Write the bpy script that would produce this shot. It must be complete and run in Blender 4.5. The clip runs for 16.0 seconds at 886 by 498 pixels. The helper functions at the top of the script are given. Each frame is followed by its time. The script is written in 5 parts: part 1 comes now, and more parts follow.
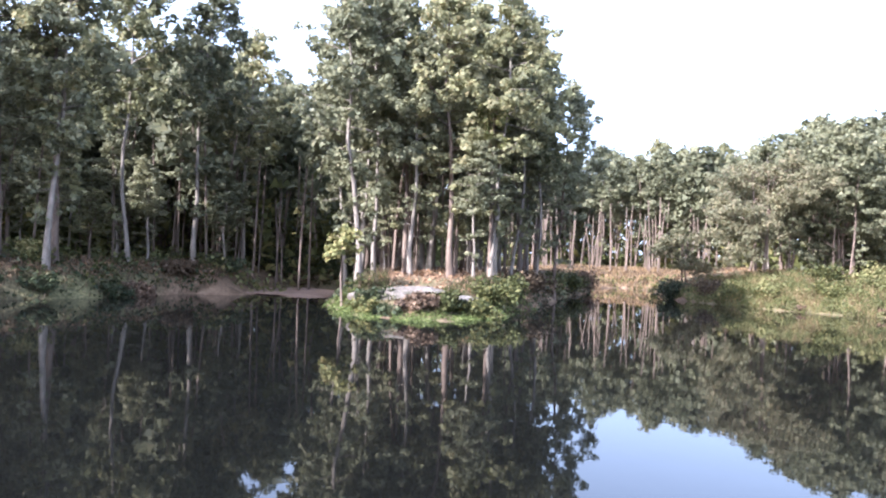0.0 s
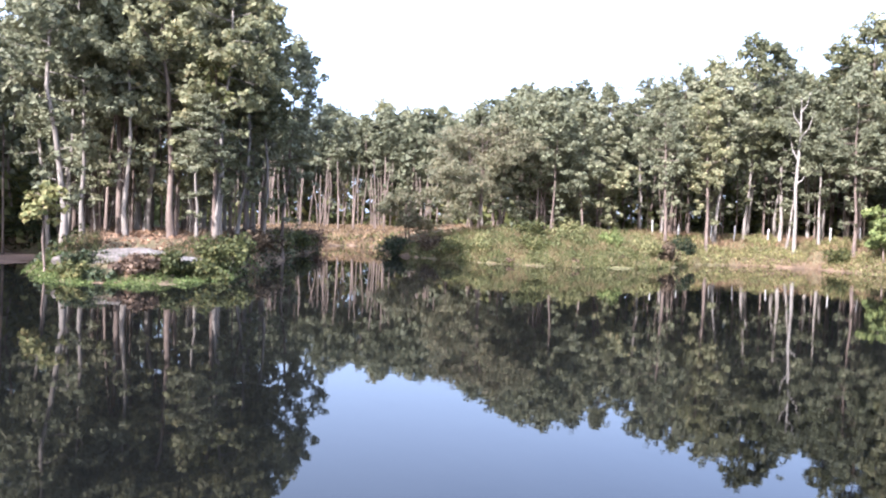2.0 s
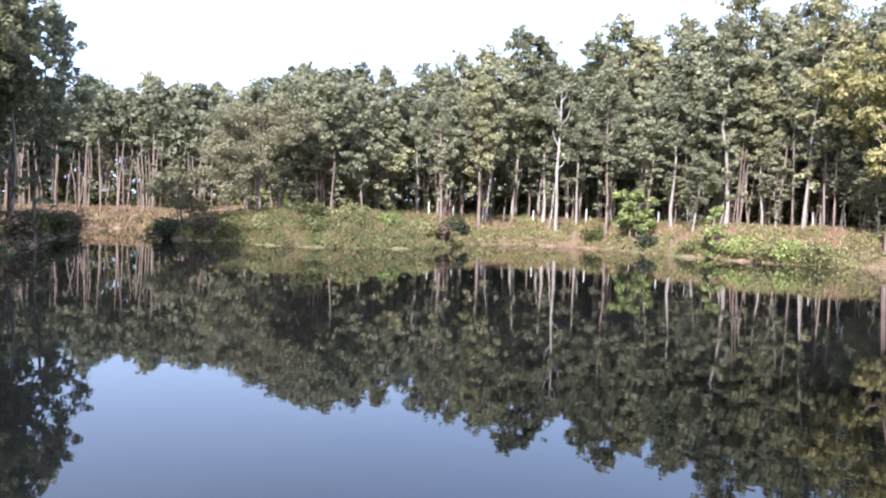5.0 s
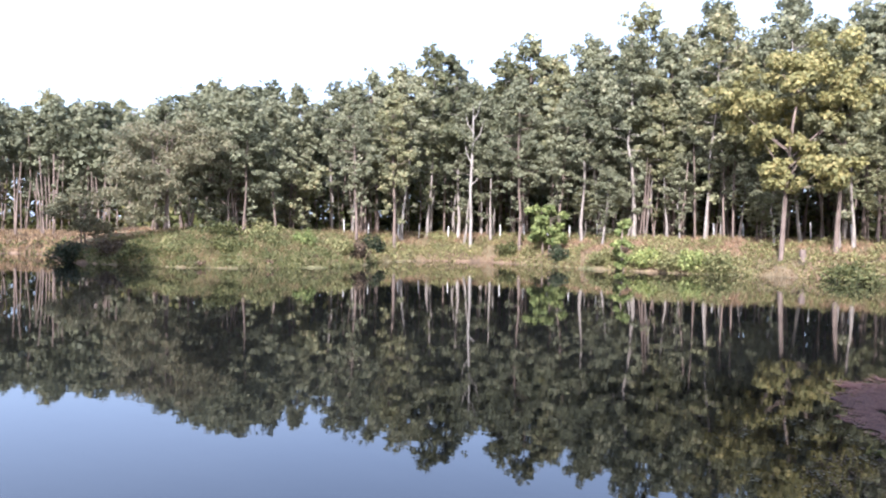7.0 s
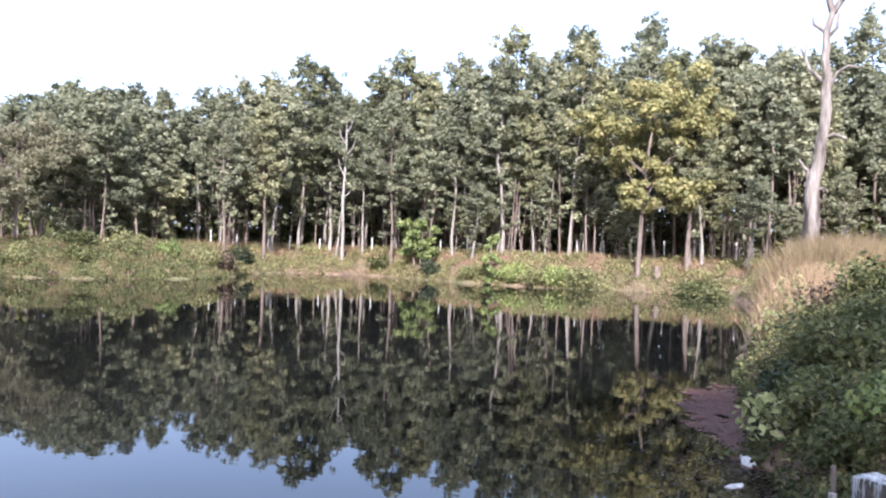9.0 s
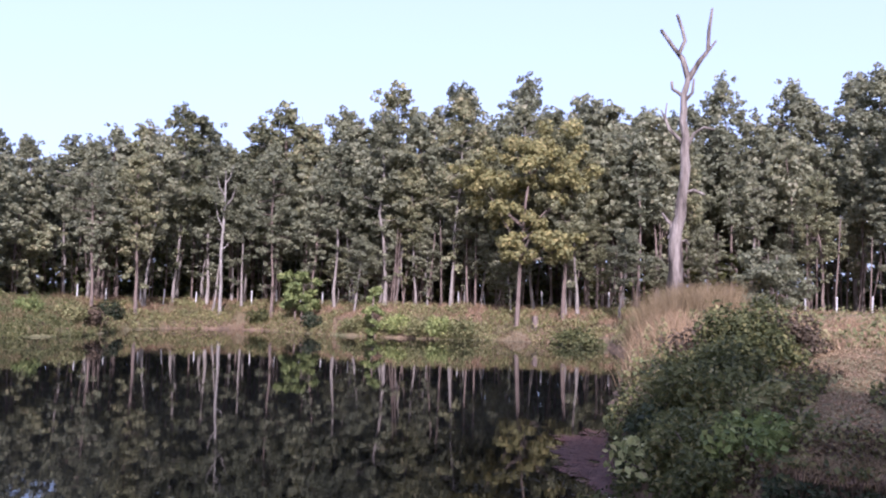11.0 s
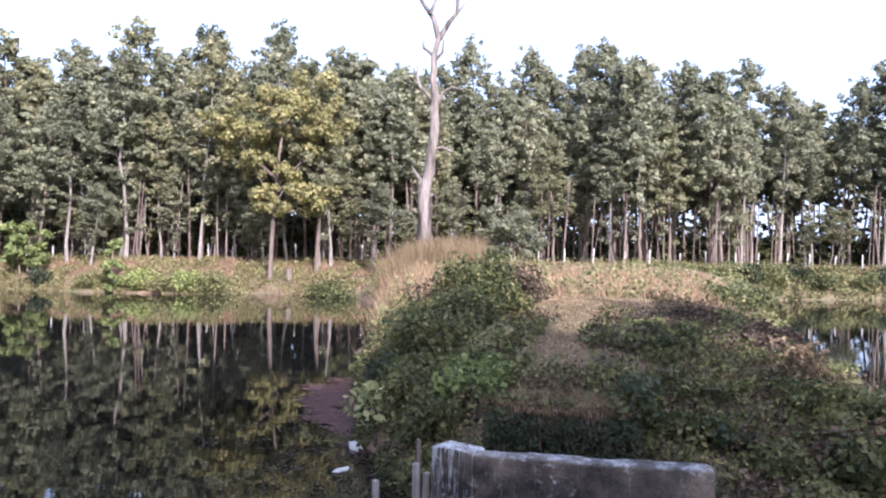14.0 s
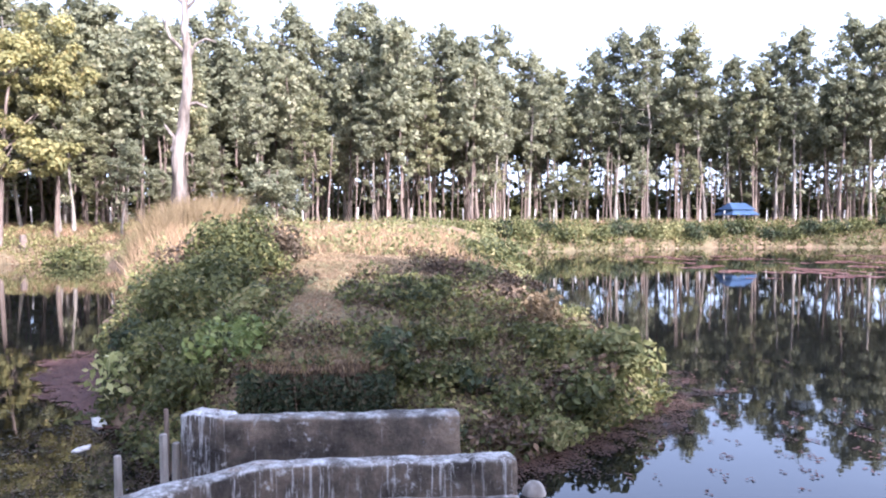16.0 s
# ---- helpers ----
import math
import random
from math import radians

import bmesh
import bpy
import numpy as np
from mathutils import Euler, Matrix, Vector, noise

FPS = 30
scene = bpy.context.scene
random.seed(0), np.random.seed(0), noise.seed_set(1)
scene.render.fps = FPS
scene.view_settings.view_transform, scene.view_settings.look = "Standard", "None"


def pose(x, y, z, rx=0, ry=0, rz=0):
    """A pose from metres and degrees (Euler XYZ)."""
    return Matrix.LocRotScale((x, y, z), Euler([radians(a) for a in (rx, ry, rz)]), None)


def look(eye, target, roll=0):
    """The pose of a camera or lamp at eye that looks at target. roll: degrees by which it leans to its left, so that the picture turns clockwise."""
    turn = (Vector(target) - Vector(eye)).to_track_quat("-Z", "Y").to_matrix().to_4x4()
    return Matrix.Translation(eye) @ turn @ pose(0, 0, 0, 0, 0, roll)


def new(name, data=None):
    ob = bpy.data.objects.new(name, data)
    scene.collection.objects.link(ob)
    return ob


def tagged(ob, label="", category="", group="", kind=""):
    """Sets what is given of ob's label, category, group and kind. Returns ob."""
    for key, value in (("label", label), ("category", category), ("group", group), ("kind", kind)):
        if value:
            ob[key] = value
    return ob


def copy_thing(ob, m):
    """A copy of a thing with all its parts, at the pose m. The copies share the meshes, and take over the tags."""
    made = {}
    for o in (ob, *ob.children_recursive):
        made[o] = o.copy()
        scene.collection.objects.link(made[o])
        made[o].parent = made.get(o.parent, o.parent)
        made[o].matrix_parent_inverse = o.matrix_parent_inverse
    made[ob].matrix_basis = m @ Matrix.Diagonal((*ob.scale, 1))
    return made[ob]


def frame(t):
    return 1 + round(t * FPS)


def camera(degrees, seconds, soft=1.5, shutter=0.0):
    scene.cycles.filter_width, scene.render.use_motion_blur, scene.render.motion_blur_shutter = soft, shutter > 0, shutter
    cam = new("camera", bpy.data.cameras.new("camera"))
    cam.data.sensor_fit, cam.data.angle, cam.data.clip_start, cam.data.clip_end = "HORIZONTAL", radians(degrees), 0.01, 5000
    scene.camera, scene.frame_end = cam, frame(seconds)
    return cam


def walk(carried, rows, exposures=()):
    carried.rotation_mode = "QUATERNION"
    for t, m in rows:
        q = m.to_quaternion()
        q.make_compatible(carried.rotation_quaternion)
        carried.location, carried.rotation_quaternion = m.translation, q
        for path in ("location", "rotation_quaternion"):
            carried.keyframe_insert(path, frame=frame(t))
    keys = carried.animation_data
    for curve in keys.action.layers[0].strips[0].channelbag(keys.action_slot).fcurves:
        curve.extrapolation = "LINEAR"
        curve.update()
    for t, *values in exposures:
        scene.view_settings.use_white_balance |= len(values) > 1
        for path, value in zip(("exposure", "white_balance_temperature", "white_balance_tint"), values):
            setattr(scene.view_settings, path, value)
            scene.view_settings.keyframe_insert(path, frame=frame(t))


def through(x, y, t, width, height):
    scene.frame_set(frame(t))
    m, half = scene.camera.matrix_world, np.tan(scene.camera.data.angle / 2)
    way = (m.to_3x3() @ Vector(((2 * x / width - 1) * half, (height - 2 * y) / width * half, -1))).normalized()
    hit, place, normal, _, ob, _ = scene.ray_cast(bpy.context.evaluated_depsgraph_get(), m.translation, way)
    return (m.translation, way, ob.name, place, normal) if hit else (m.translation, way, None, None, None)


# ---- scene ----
cam = camera(58.4, 16.0, soft=2.05)
PATH = [
    (0, pose(-0.000, -0.000, 3.001, 90.34, -2.39, -0.00)),
    (0.5, pose(-0.001, -0.000, 3.000, 88.83, -1.83, -5.51)),
    (1, pose(-0.000, 0.000, 3.000, 88.17, -2.15, -10.04)),
    (1.5, pose(-0.000, 0.000, 3.000, 87.99, -2.19, -14.91)),
    (2, pose(0.000, 0.000, 2.999, 88.07, -1.92, -19.48)),
    (2.5, pose(0.001, 0.001, 3.000, 88.53, -2.22, -22.83)),
    (3, pose(0.001, 0.000, 3.000, 87.91, -2.05, -25.83)),
    (3.5, pose(0.000, 0.000, 3.000, 88.16, -2.26, -29.56)),
    (4, pose(0.000, -0.000, 3.000, 88.00, -2.51, -32.70)),
    (4.5, pose(-0.000, -0.001, 3.000, 87.45, -2.32, -34.26)),
    (7, pose(-0.114, -0.123, 2.999, 88.64, -0.90, -41.41)),
    (7.5, pose(-0.138, -0.155, 3.000, 89.23, -0.96, -44.39)),
    (8, pose(-0.163, -0.194, 3.000, 89.51, -1.37, -47.34)),
    (8.5, pose(-0.184, -0.235, 3.000, 89.28, -1.29, -48.36)),
    (9, pose(-0.205, -0.280, 3.001, 89.82, -1.81, -50.61)),
    (11.5, pose(-0.319, -0.522, 3.020, 93.97, -0.73, -60.62)),
    (12, pose(-0.347, -0.569, 3.009, 93.26, -0.70, -62.65)),
    (12.5, pose(-0.351, -0.597, 3.016, 92.58, -0.91, -65.39)),
    (13, pose(-0.352, -0.623, 3.003, 92.43, -0.46, -67.68)),
    (13.5, pose(-0.343, -0.663, 2.997, 91.31, -1.08, -72.60)),
    (14, pose(-0.325, -0.718, 2.999, 90.69, -0.91, -76.45)),
    (14.5, pose(-0.319, -0.764, 2.989, 89.01, -0.74, -79.97)),
    (15, pose(-0.316, -0.837, 2.987, 88.94, -0.21, -81.83)),
    (15.5, pose(-0.301, -0.907, 2.993, 88.85, -0.08, -86.82)),
    (16, pose(-0.285, -0.908, 2.986, 87.87, 0.18, -93.19)),
]
EXPOSURES = [(0, 2.4, 5260, 20), (1.5, 2.24, 5260, 20), (3.5, 2.14, 5260, 19), (4.5, 2.0, 5260, 19), (7, 1.92, 5240, 19), (9, 1.88, 5220, 19), (11.5, 1.04, 5160, 37),
             (12.5, 1.12, 5160, 38), (14.0, 1.7, 5220, 25), (14.5, 2.1, 5230, 25), (16, 2.3, 5250, 25)]
walk(cam, PATH, EXPOSURES)

# ---------------------------------------------------------------- light
SUN_AZ, SUN_EL = 127.0, 35.0          # degrees left of +y, above the horizon
sun_dir = Vector((-math.sin(radians(SUN_AZ)) * math.cos(radians(SUN_EL)),
                  math.cos(radians(SUN_AZ)) * math.cos(radians(SUN_EL)), math.sin(radians(SUN_EL))))
sun_data = bpy.data.lights.new("sun", "SUN")
sun_data.energy, sun_data.angle, sun_data.color = 3.7, radians(1.5), (1.0, 0.90, 0.76)
sun = new("sun", sun_data)
sun.matrix_world = look(sun_dir * 60, (0, 0, 0))

world = bpy.data.worlds.new("world")
scene.world = world
world.use_nodes = True
wn, wl = world.node_tree.nodes, world.node_tree.links
sky = wn.new("ShaderNodeTexSky")
sky.sky_type = "NISHITA"
sky.sun_disc = False
sky.sun_elevation, sky.sun_rotation = radians(SUN_EL), radians(-SUN_AZ)
sky.altitude, sky.air_density, sky.dust_density, sky.ozone_density = 100, 1.0, 4.0, 1.0
haze = wn.new("ShaderNodeMix")            # thin bright haze over the whole sky
haze.data_type = "RGBA"
haze.inputs[0].default_value = 0.6
haze.inputs[7].default_value = (3.12, 3.35, 3.6, 1)
wl.new(sky.outputs[0], haze.inputs[6])
wl.new(haze.outputs[2], wn["Background"].inputs[0])
wn["Background"].inputs[1].default_value = 0.15


# ---------------------------------------------------------------- materials
def material(name, rough=0.8, spec=0.3):
    m = bpy.data.materials.new(name)
    m.use_nodes = True
    b = m.node_tree.nodes["Principled BSDF"]
    b.inputs["Roughness"].default_value = rough
    b.inputs["Specular IOR Level"].default_value = spec
    return m, m.node_tree.nodes, m.node_tree.links, b


def noise_node(n, l, scale, detail=4.0, stretch=None, rough=0.55):
    t = n.new("ShaderNodeTexNoise")
    t.inputs["Scale"].default_value, t.inputs["Detail"].default_value = scale, detail
    t.inputs["Roughness"].default_value = rough
    c = n.new("ShaderNodeTexCoord")
    if stretch:
        mp = n.new("ShaderNodeMapping")
        mp.inputs["Scale"].default_value = stretch
        l.new(c.outputs["Object"], mp.inputs[0])
        l.new(mp.outputs[0], t.inputs["Vector"])
    else:
        l.new(c.outputs["Object"], t.inputs["Vector"])
    return t.outputs["Fac"]


def ramp(n, l, fac, stops):
    r = n.new("ShaderNodeValToRGB")
    e = r.color_ramp.elements
    while len(e) < len(stops):
        e.new(0.5)
    for k, (p, c) in zip(e, stops):
        k.position, k.color = p, (*c, 1)
    l.new(fac, r.inputs[0])
    return r.outputs[0]


def mixed(n, l, fac, a, b, mode="MIX"):
    x = n.new("ShaderNodeMix")
    x.data_type, x.blend_type = "RGBA", mode
    for s, v in ((x.inputs[0], fac), (x.inputs[6], a), (x.inputs[7], b)):
        if isinstance(v, (int, float)):
            s.default_value = v
        elif isinstance(v, tuple):
            s.default_value = (*v, 1)
        else:
            l.new(v, s)
    return x.outputs[2]


def bump(n, l, b, fac, strength, dist):
    k = n.new("ShaderNodeBump")
    k.inputs["Strength"].default_value, k.inputs["Distance"].default_value = strength, dist
    l.new(fac, k.inputs["Height"])
    l.new(k.outputs[0], b.inputs["Normal"])


def leaf_material(name, dark, light, third=None, rough=0.6, through=0.3):
    """Foliage: hue by leaf and by tree, with some light passing through."""
    m, n, l, b = material(name, rough, 0.15)
    geo, info = n.new("ShaderNodeNewGeometry"), n.new("ShaderNodeObjectInfo")
    stops = [(0.0, dark), (0.7, light)] + ([(1.0, third)] if third else [])
    leafc = ramp(n, l, geo.outputs["Random Per Island"], stops)
    hue = n.new("ShaderNodeHueSaturation")
    mr = n.new("ShaderNodeMapRange")
    mr.inputs[3].default_value, mr.inputs[4].default_value = 0.7, 1.3
    l.new(info.outputs["Random"], mr.inputs[0])
    l.new(mr.outputs[0], hue.inputs["Value"])
    mr2 = n.new("ShaderNodeMapRange")
    mr2.inputs[3].default_value, mr2.inputs[4].default_value = 0.506, 0.484
    l.new(info.outputs["Random"], mr2.inputs[0])
    l.new(mr2.outputs[0], hue.inputs["Hue"])
    l.new(leafc, hue.inputs["Color"])
    patch = noise_node(n, l, 0.7, 3)
    col = mixed(n, l, 0.45, hue.outputs[0], ramp(n, l, patch, [(0.3, (0.55, 0.55, 0.55)), (0.7, (1.35, 1.3, 1.15))]), "MULTIPLY")
    l.new(col, b.inputs["Base Color"])
    tr = n.new("ShaderNodeBsdfTranslucent")
    l.new(mixed(n, l, 1.0, col, (through * 1.8,) * 3, "MULTIPLY"), tr.inputs[0])
    add = n.new("ShaderNodeAddShader")
    l.new(b.outputs[0], add.inputs[0])
    l.new(tr.outputs[0], add.inputs[1])
    l.new(add.outputs[0], n["Material Output"].inputs[0])
    return m


def surface(name, scale, stops, fine, rough=0.85, bumpiness=0.5, bump_d=0.03, stretch=None, spec=0.25):
    m, n, l, b = material(name, rough, spec)
    a = ramp(n, l, noise_node(n, l, scale, 5, stretch), stops)
    g = noise_node(n, l, fine, 6, stretch)
    col = mixed(n, l, 0.6, a, ramp(n, l, g, [(0.3, (0.55, 0.53, 0.5)), (0.7, (1.3, 1.3, 1.3))]), "MULTIPLY")
    l.new(col, b.inputs["Base Color"])
    bump(n, l, b, g, bumpiness, bump_d)
    return m


M_SAL = leaf_material("sal_leaf", (0.078, 0.084, 0.052), (0.142, 0.146, 0.088), (0.175, 0.168, 0.104), through=0.42)
M_SAL2 = leaf_material("sal_leaf_olive", (0.08, 0.085, 0.046), (0.148, 0.15, 0.08), (0.195, 0.175, 0.092), through=0.42)
M_YELLOW = leaf_material("yellowing_leaf", (0.082, 0.085, 0.034), (0.15, 0.143, 0.054), (0.20, 0.175, 0.07), through=0.42)
M_FEATHER = leaf_material("feathery_leaf", (0.072, 0.074, 0.042), (0.12, 0.116, 0.066), (0.145, 0.12, 0.074), through=0.4)
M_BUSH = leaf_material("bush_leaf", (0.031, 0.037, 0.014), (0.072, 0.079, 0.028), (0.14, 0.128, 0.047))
M_FRESH = leaf_material("fresh_leaf", (0.09, 0.115, 0.036), (0.175, 0.20, 0.066), (0.25, 0.255, 0.095))
M_FERN = leaf_material("fern_leaf", (0.05, 0.07, 0.022), (0.10, 0.13, 0.04), (0.145, 0.165, 0.058))
M_PALE = leaf_material("pale_leaf", (0.10, 0.12, 0.045), (0.24, 0.25, 0.11), (0.36, 0.34, 0.18))
# leaf of dark bushes; its colour also stands for shade in hollow and banks
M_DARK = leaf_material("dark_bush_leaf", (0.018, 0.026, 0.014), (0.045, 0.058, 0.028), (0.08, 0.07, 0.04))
M_HERB = leaf_material("herb_leaf", (0.07, 0.08, 0.031), (0.14, 0.14, 0.056), (0.20, 0.175, 0.08))
M_DRY = leaf_material("dry_grass", (0.12, 0.088, 0.045), (0.205, 0.15, 0.08), (0.275, 0.205, 0.118), through=0.2)
M_STRAW = leaf_material("pale_straw", (0.18, 0.135, 0.075), (0.31, 0.235, 0.138), (0.40, 0.31, 0.19), through=0.15)
M_LITTER = leaf_material("dry_litter", (0.115, 0.076, 0.045), (0.225, 0.148, 0.086), (0.31, 0.215, 0.13), through=0.1)
M_TWIG = leaf_material("dead_twig", (0.055, 0.040, 0.026), (0.115, 0.083, 0.053), (0.17, 0.12, 0.076), through=0.05)
M_BARK = surface("pale_bark", 1.2, [(0.3, (0.16, 0.134, 0.108)), (0.6, (0.285, 0.248, 0.21)), (0.75, (0.39, 0.35, 0.30))], 9, 0.9, 0.7, 0.02, (1, 1, 0.25))
M_BARK2 = surface("brown_bark", 1.2, [(0.3, (0.10, 0.075, 0.06)), (0.7, (0.25, 0.19, 0.15))], 9, 0.9, 0.7, 0.02, (1, 1, 0.25))
M_DEADWOOD = surface("bleached_wood", 1.7, [(0.36, (0.06, 0.048, 0.038)), (0.48, (0.17, 0.14, 0.115)), (0.66, (0.29, 0.25, 0.21))], 9, 0.9, 1.0, 0.09, (1, 1, 0.22))
M_POST = surface("weathered_post", 3, [(0.3, (0.40, 0.38, 0.35)), (0.7, (0.62, 0.60, 0.56))], 20, 0.85, 0.4, 0.01)
M_STAKE = surface("grey_wood", 3, [(0.35, (0.15, 0.13, 0.11)), (0.65, (0.40, 0.365, 0.325))], 16, 0.9, 0.5, 0.01, (1, 1, 0.2))
M_ROCK = surface("pale_earth", 0.6, [(0.3, (0.10, 0.084, 0.072)), (0.5, (0.17, 0.147, 0.127)), (0.72, (0.25, 0.222, 0.195))], 5, 0.95, 0.9, 0.12)
M_MUD = surface("red_mud", 0.5, [(0.3, (0.17, 0.115, 0.083)), (0.7, (0.28, 0.195, 0.145))], 5, 0.8, 0.4, 0.05)
M_PALEBARK = surface("white_bark", 1.5, [(0.33, (0.18, 0.155, 0.13)), (0.6, (0.31, 0.28, 0.245))], 9, 0.9, 0.6, 0.02, (1, 1, 0.25))
M_AZOLLA = leaf_material("red_water_fern", (0.09, 0.041, 0.037), (0.16, 0.075, 0.064), (0.20, 0.12, 0.085), through=0.05)
M_SILT = leaf_material("brown_water_fern", (0.034, 0.02, 0.014), (0.072, 0.04, 0.027), (0.11, 0.068, 0.042), through=0.05)
M_ALGAE = leaf_material("green_water_weed", (0.035, 0.034, 0.02), (0.075, 0.068, 0.04), (0.11, 0.095, 0.055), through=0.05)


def ground_material():
    m, n, l, b = material("ground", 0.95, 0.15)
    big = noise_node(n, l, 0.09, 5)
    mid = noise_node(n, l, 0.9, 6)
    fine = noise_node(n, l, 7.0, 6)
    soil = ramp(n, l, mid, [(0.30, (0.085, 0.062, 0.042)), (0.5, (0.165, 0.115, 0.075)), (0.68, (0.25, 0.18, 0.12))])
    green = ramp(n, l, fine, [(0.3, (0.07, 0.075, 0.035)), (0.7, (0.17, 0.155, 0.08))])
    col = mixed(n, l, ramp(n, l, big, [(0.46, (0, 0, 0)), (0.60, (1, 1, 1))]), soil, green)
    col = mixed(n, l, 0.6, col, ramp(n, l, fine, [(0.3, (0.5, 0.48, 0.45)), (0.7, (1.35, 1.3, 1.25))]), "MULTIPLY")
    l.new(col, b.inputs["Base Color"])
    bump(n, l, b, fine, 0.8, 0.08)
    return m


def water_material():
    m, n, l, b = material("lake_water", 0.02, 0.5)
    b.inputs["IOR"].default_value = 1.33
    l.new(ramp(n, l, noise_node(n, l, 0.05, 3), [(0.3, (0.0035, 0.0038, 0.0035)), (0.7, (0.007, 0.0072, 0.0065))]), b.inputs["Base Color"])
    a = noise_node(n, l, 1.4, 3, (1.0, 0.55, 1.0))
    k = n.new("ShaderNodeBump")
    k.inputs["Strength"].default_value, k.inputs["Distance"].default_value = 0.10, 0.02
    l.new(a, k.inputs["Height"])
    c = noise_node(n, l, 0.25, 2)
    k2 = n.new("ShaderNodeBump")
    k2.inputs["Strength"].default_value, k2.inputs["Distance"].default_value = 0.05, 0.05
    l.new(c, k2.inputs["Height"])
    l.new(k.outputs[0], k2.inputs["Normal"])
    l.new(k2.outputs[0], b.inputs["Normal"])
    return m


def concrete_material(name, lime, run_from):
    """Damp grey concrete with lime runs down its faces and white crust on its top."""
    m, n, l, b = material(name, 0.85, 0.25)
    base = ramp(n, l, noise_node(n, l, 1.6, 8, None, 0.65), [(0.38, (0.034, 0.028, 0.023)), (0.5, (0.098, 0.08, 0.062)), (0.63, (0.21, 0.16, 0.118))])
    fine = noise_node(n, l, 22, 8, None, 0.7)
    runs = noise_node(n, l, 7.0, 6, (3.6, 3.6, 0.16), 0.7)
    spots = noise_node(n, l, 1.3, 5)
    co, sz = n.new("ShaderNodeTexCoord"), n.new("ShaderNodeSeparateXYZ")
    l.new(co.outputs["Object"], sz.inputs[0])
    long = ramp(n, l, sz.outputs[2], [(0.25, (0.0, 0.0, 0.0)), (0.74, (1, 1, 1))])
    run_f = ramp(n, l, runs, [(run_from, (0, 0, 0)), (run_from + 0.07, (0.8, 0.8, 0.8))])
    spot_f = mixed(n, l, 0.5, ramp(n, l, spots, [(0.42, (0, 0, 0)), (0.56, (1, 1, 1))]), long)
    col = mixed(n, l, mixed(n, l, 1.0, run_f, spot_f, "MULTIPLY"), base, (0.55, 0.54, 0.52))
    splash = ramp(n, l, noise_node(n, l, 9, 8, None, 0.75), [(0.55, (0, 0, 0)), (0.63, (0.85, 0.85, 0.85))])
    col = mixed(n, l, mixed(n, l, 1.0, splash, ramp(n, l, spots, [(0.5, (0, 0, 0)), (0.6, (1, 1, 1))]), "MULTIPLY"), col, (0.5, 0.49, 0.47))
    geo = n.new("ShaderNodeNewGeometry")
    sep = n.new("ShaderNodeSeparateXYZ")
    l.new(geo.outputs["Normal"], sep.inputs[0])
    crust = n.new("ShaderNodeMath")
    crust.operation = "MULTIPLY"
    l.new(ramp(n, l, sep.outputs[2], [(0.45, (0, 0, 0)), (0.85, (1, 1, 1))]), crust.inputs[0])
    l.new(ramp(n, l, noise_node(n, l, 4.0, 6), [(0.42, (0.10, 0.10, 0.10)), (0.62, (1, 1, 1))]), crust.inputs[1])
    col = mixed(n, l, crust.outputs[0], col, ramp(n, l, noise_node(n, l, 11, 7, None, 0.7), [(0.35, (lime * 0.35, lime * 0.34, lime * 0.31)), (0.6, (lime, lime * 0.98, lime * 0.94))]))
    col = mixed(n, l, 0.5, col, ramp(n, l, fine, [(0.3, (0.6, 0.6, 0.6)), (0.7, (1.25, 1.25, 1.25))]), "MULTIPLY")
    l.new(col, b.inputs["Base Color"])
    bump(n, l, b, fine, 0.9, 0.03)
    return m


M_GROUND, M_WATER = ground_material(), water_material()
M_CONCRETE, M_CONCRETE_OLD = concrete_material("limed_concrete", 0.52, 0.545), concrete_material("stained_concrete", 0.4, 0.62)
M_CONCRETE_END = concrete_material("lime_streaked_concrete", 0.6, 0.50)
M_BLUE = surface("blue_sheet", 1.5, [(0.3, (0.03, 0.052, 0.10)), (0.7, (0.05, 0.09, 0.16))], 12, 0.5, 0.3, 0.02)
M_WHITE = surface("dirty_white", 3, [(0.3, (0.5, 0.48, 0.44)), (0.7, (0.75, 0.74, 0.70))], 14, 0.7, 0.4, 0.01)


# ---------------------------------------------------------------- mesh helpers
rng = np.random.default_rng(7)


def mesh_np(name, verts, faces, mat, smooth=False):
    """A mesh from arrays: verts (n, 3); faces: one array (k, 3 or 4) or a list of such arrays."""
    me = bpy.data.meshes.new(name)
    faces = faces if isinstance(faces, list) else [faces]
    faces = [np.asarray(q, dtype=np.int32) for q in faces if len(q)]
    verts = np.asarray(verts, dtype=np.float32)
    loops = np.concatenate([q.ravel() for q in faces])
    sizes = np.concatenate([np.full(len(q), q.shape[1], dtype=np.int32) for q in faces])
    me.vertices.add(len(verts))
    me.vertices.foreach_set("co", verts.ravel())
    me.loops.add(len(loops))
    me.loops.foreach_set("vertex_index", loops)
    me.polygons.add(len(sizes))
    me.polygons.foreach_set("loop_start", np.concatenate([[0], np.cumsum(sizes)[:-1]]).astype(np.int32))
    me.polygons.foreach_set("use_smooth", np.full(len(sizes), smooth))
    me.update(calc_edges=True)
    me.materials.append(mat)
    return me


def part(name, me, parent, label=""):
    ob = new(name, me)
    ob.parent = parent
    return tagged(ob, label)


def thing(name, m, label, category, group="", kind=""):
    ob = new(name)
    ob.matrix_world = m
    return tagged(ob, label, category, group, kind)


def unit(v):
    return v / np.maximum(np.linalg.norm(v, axis=-1, keepdims=True), 1e-9)


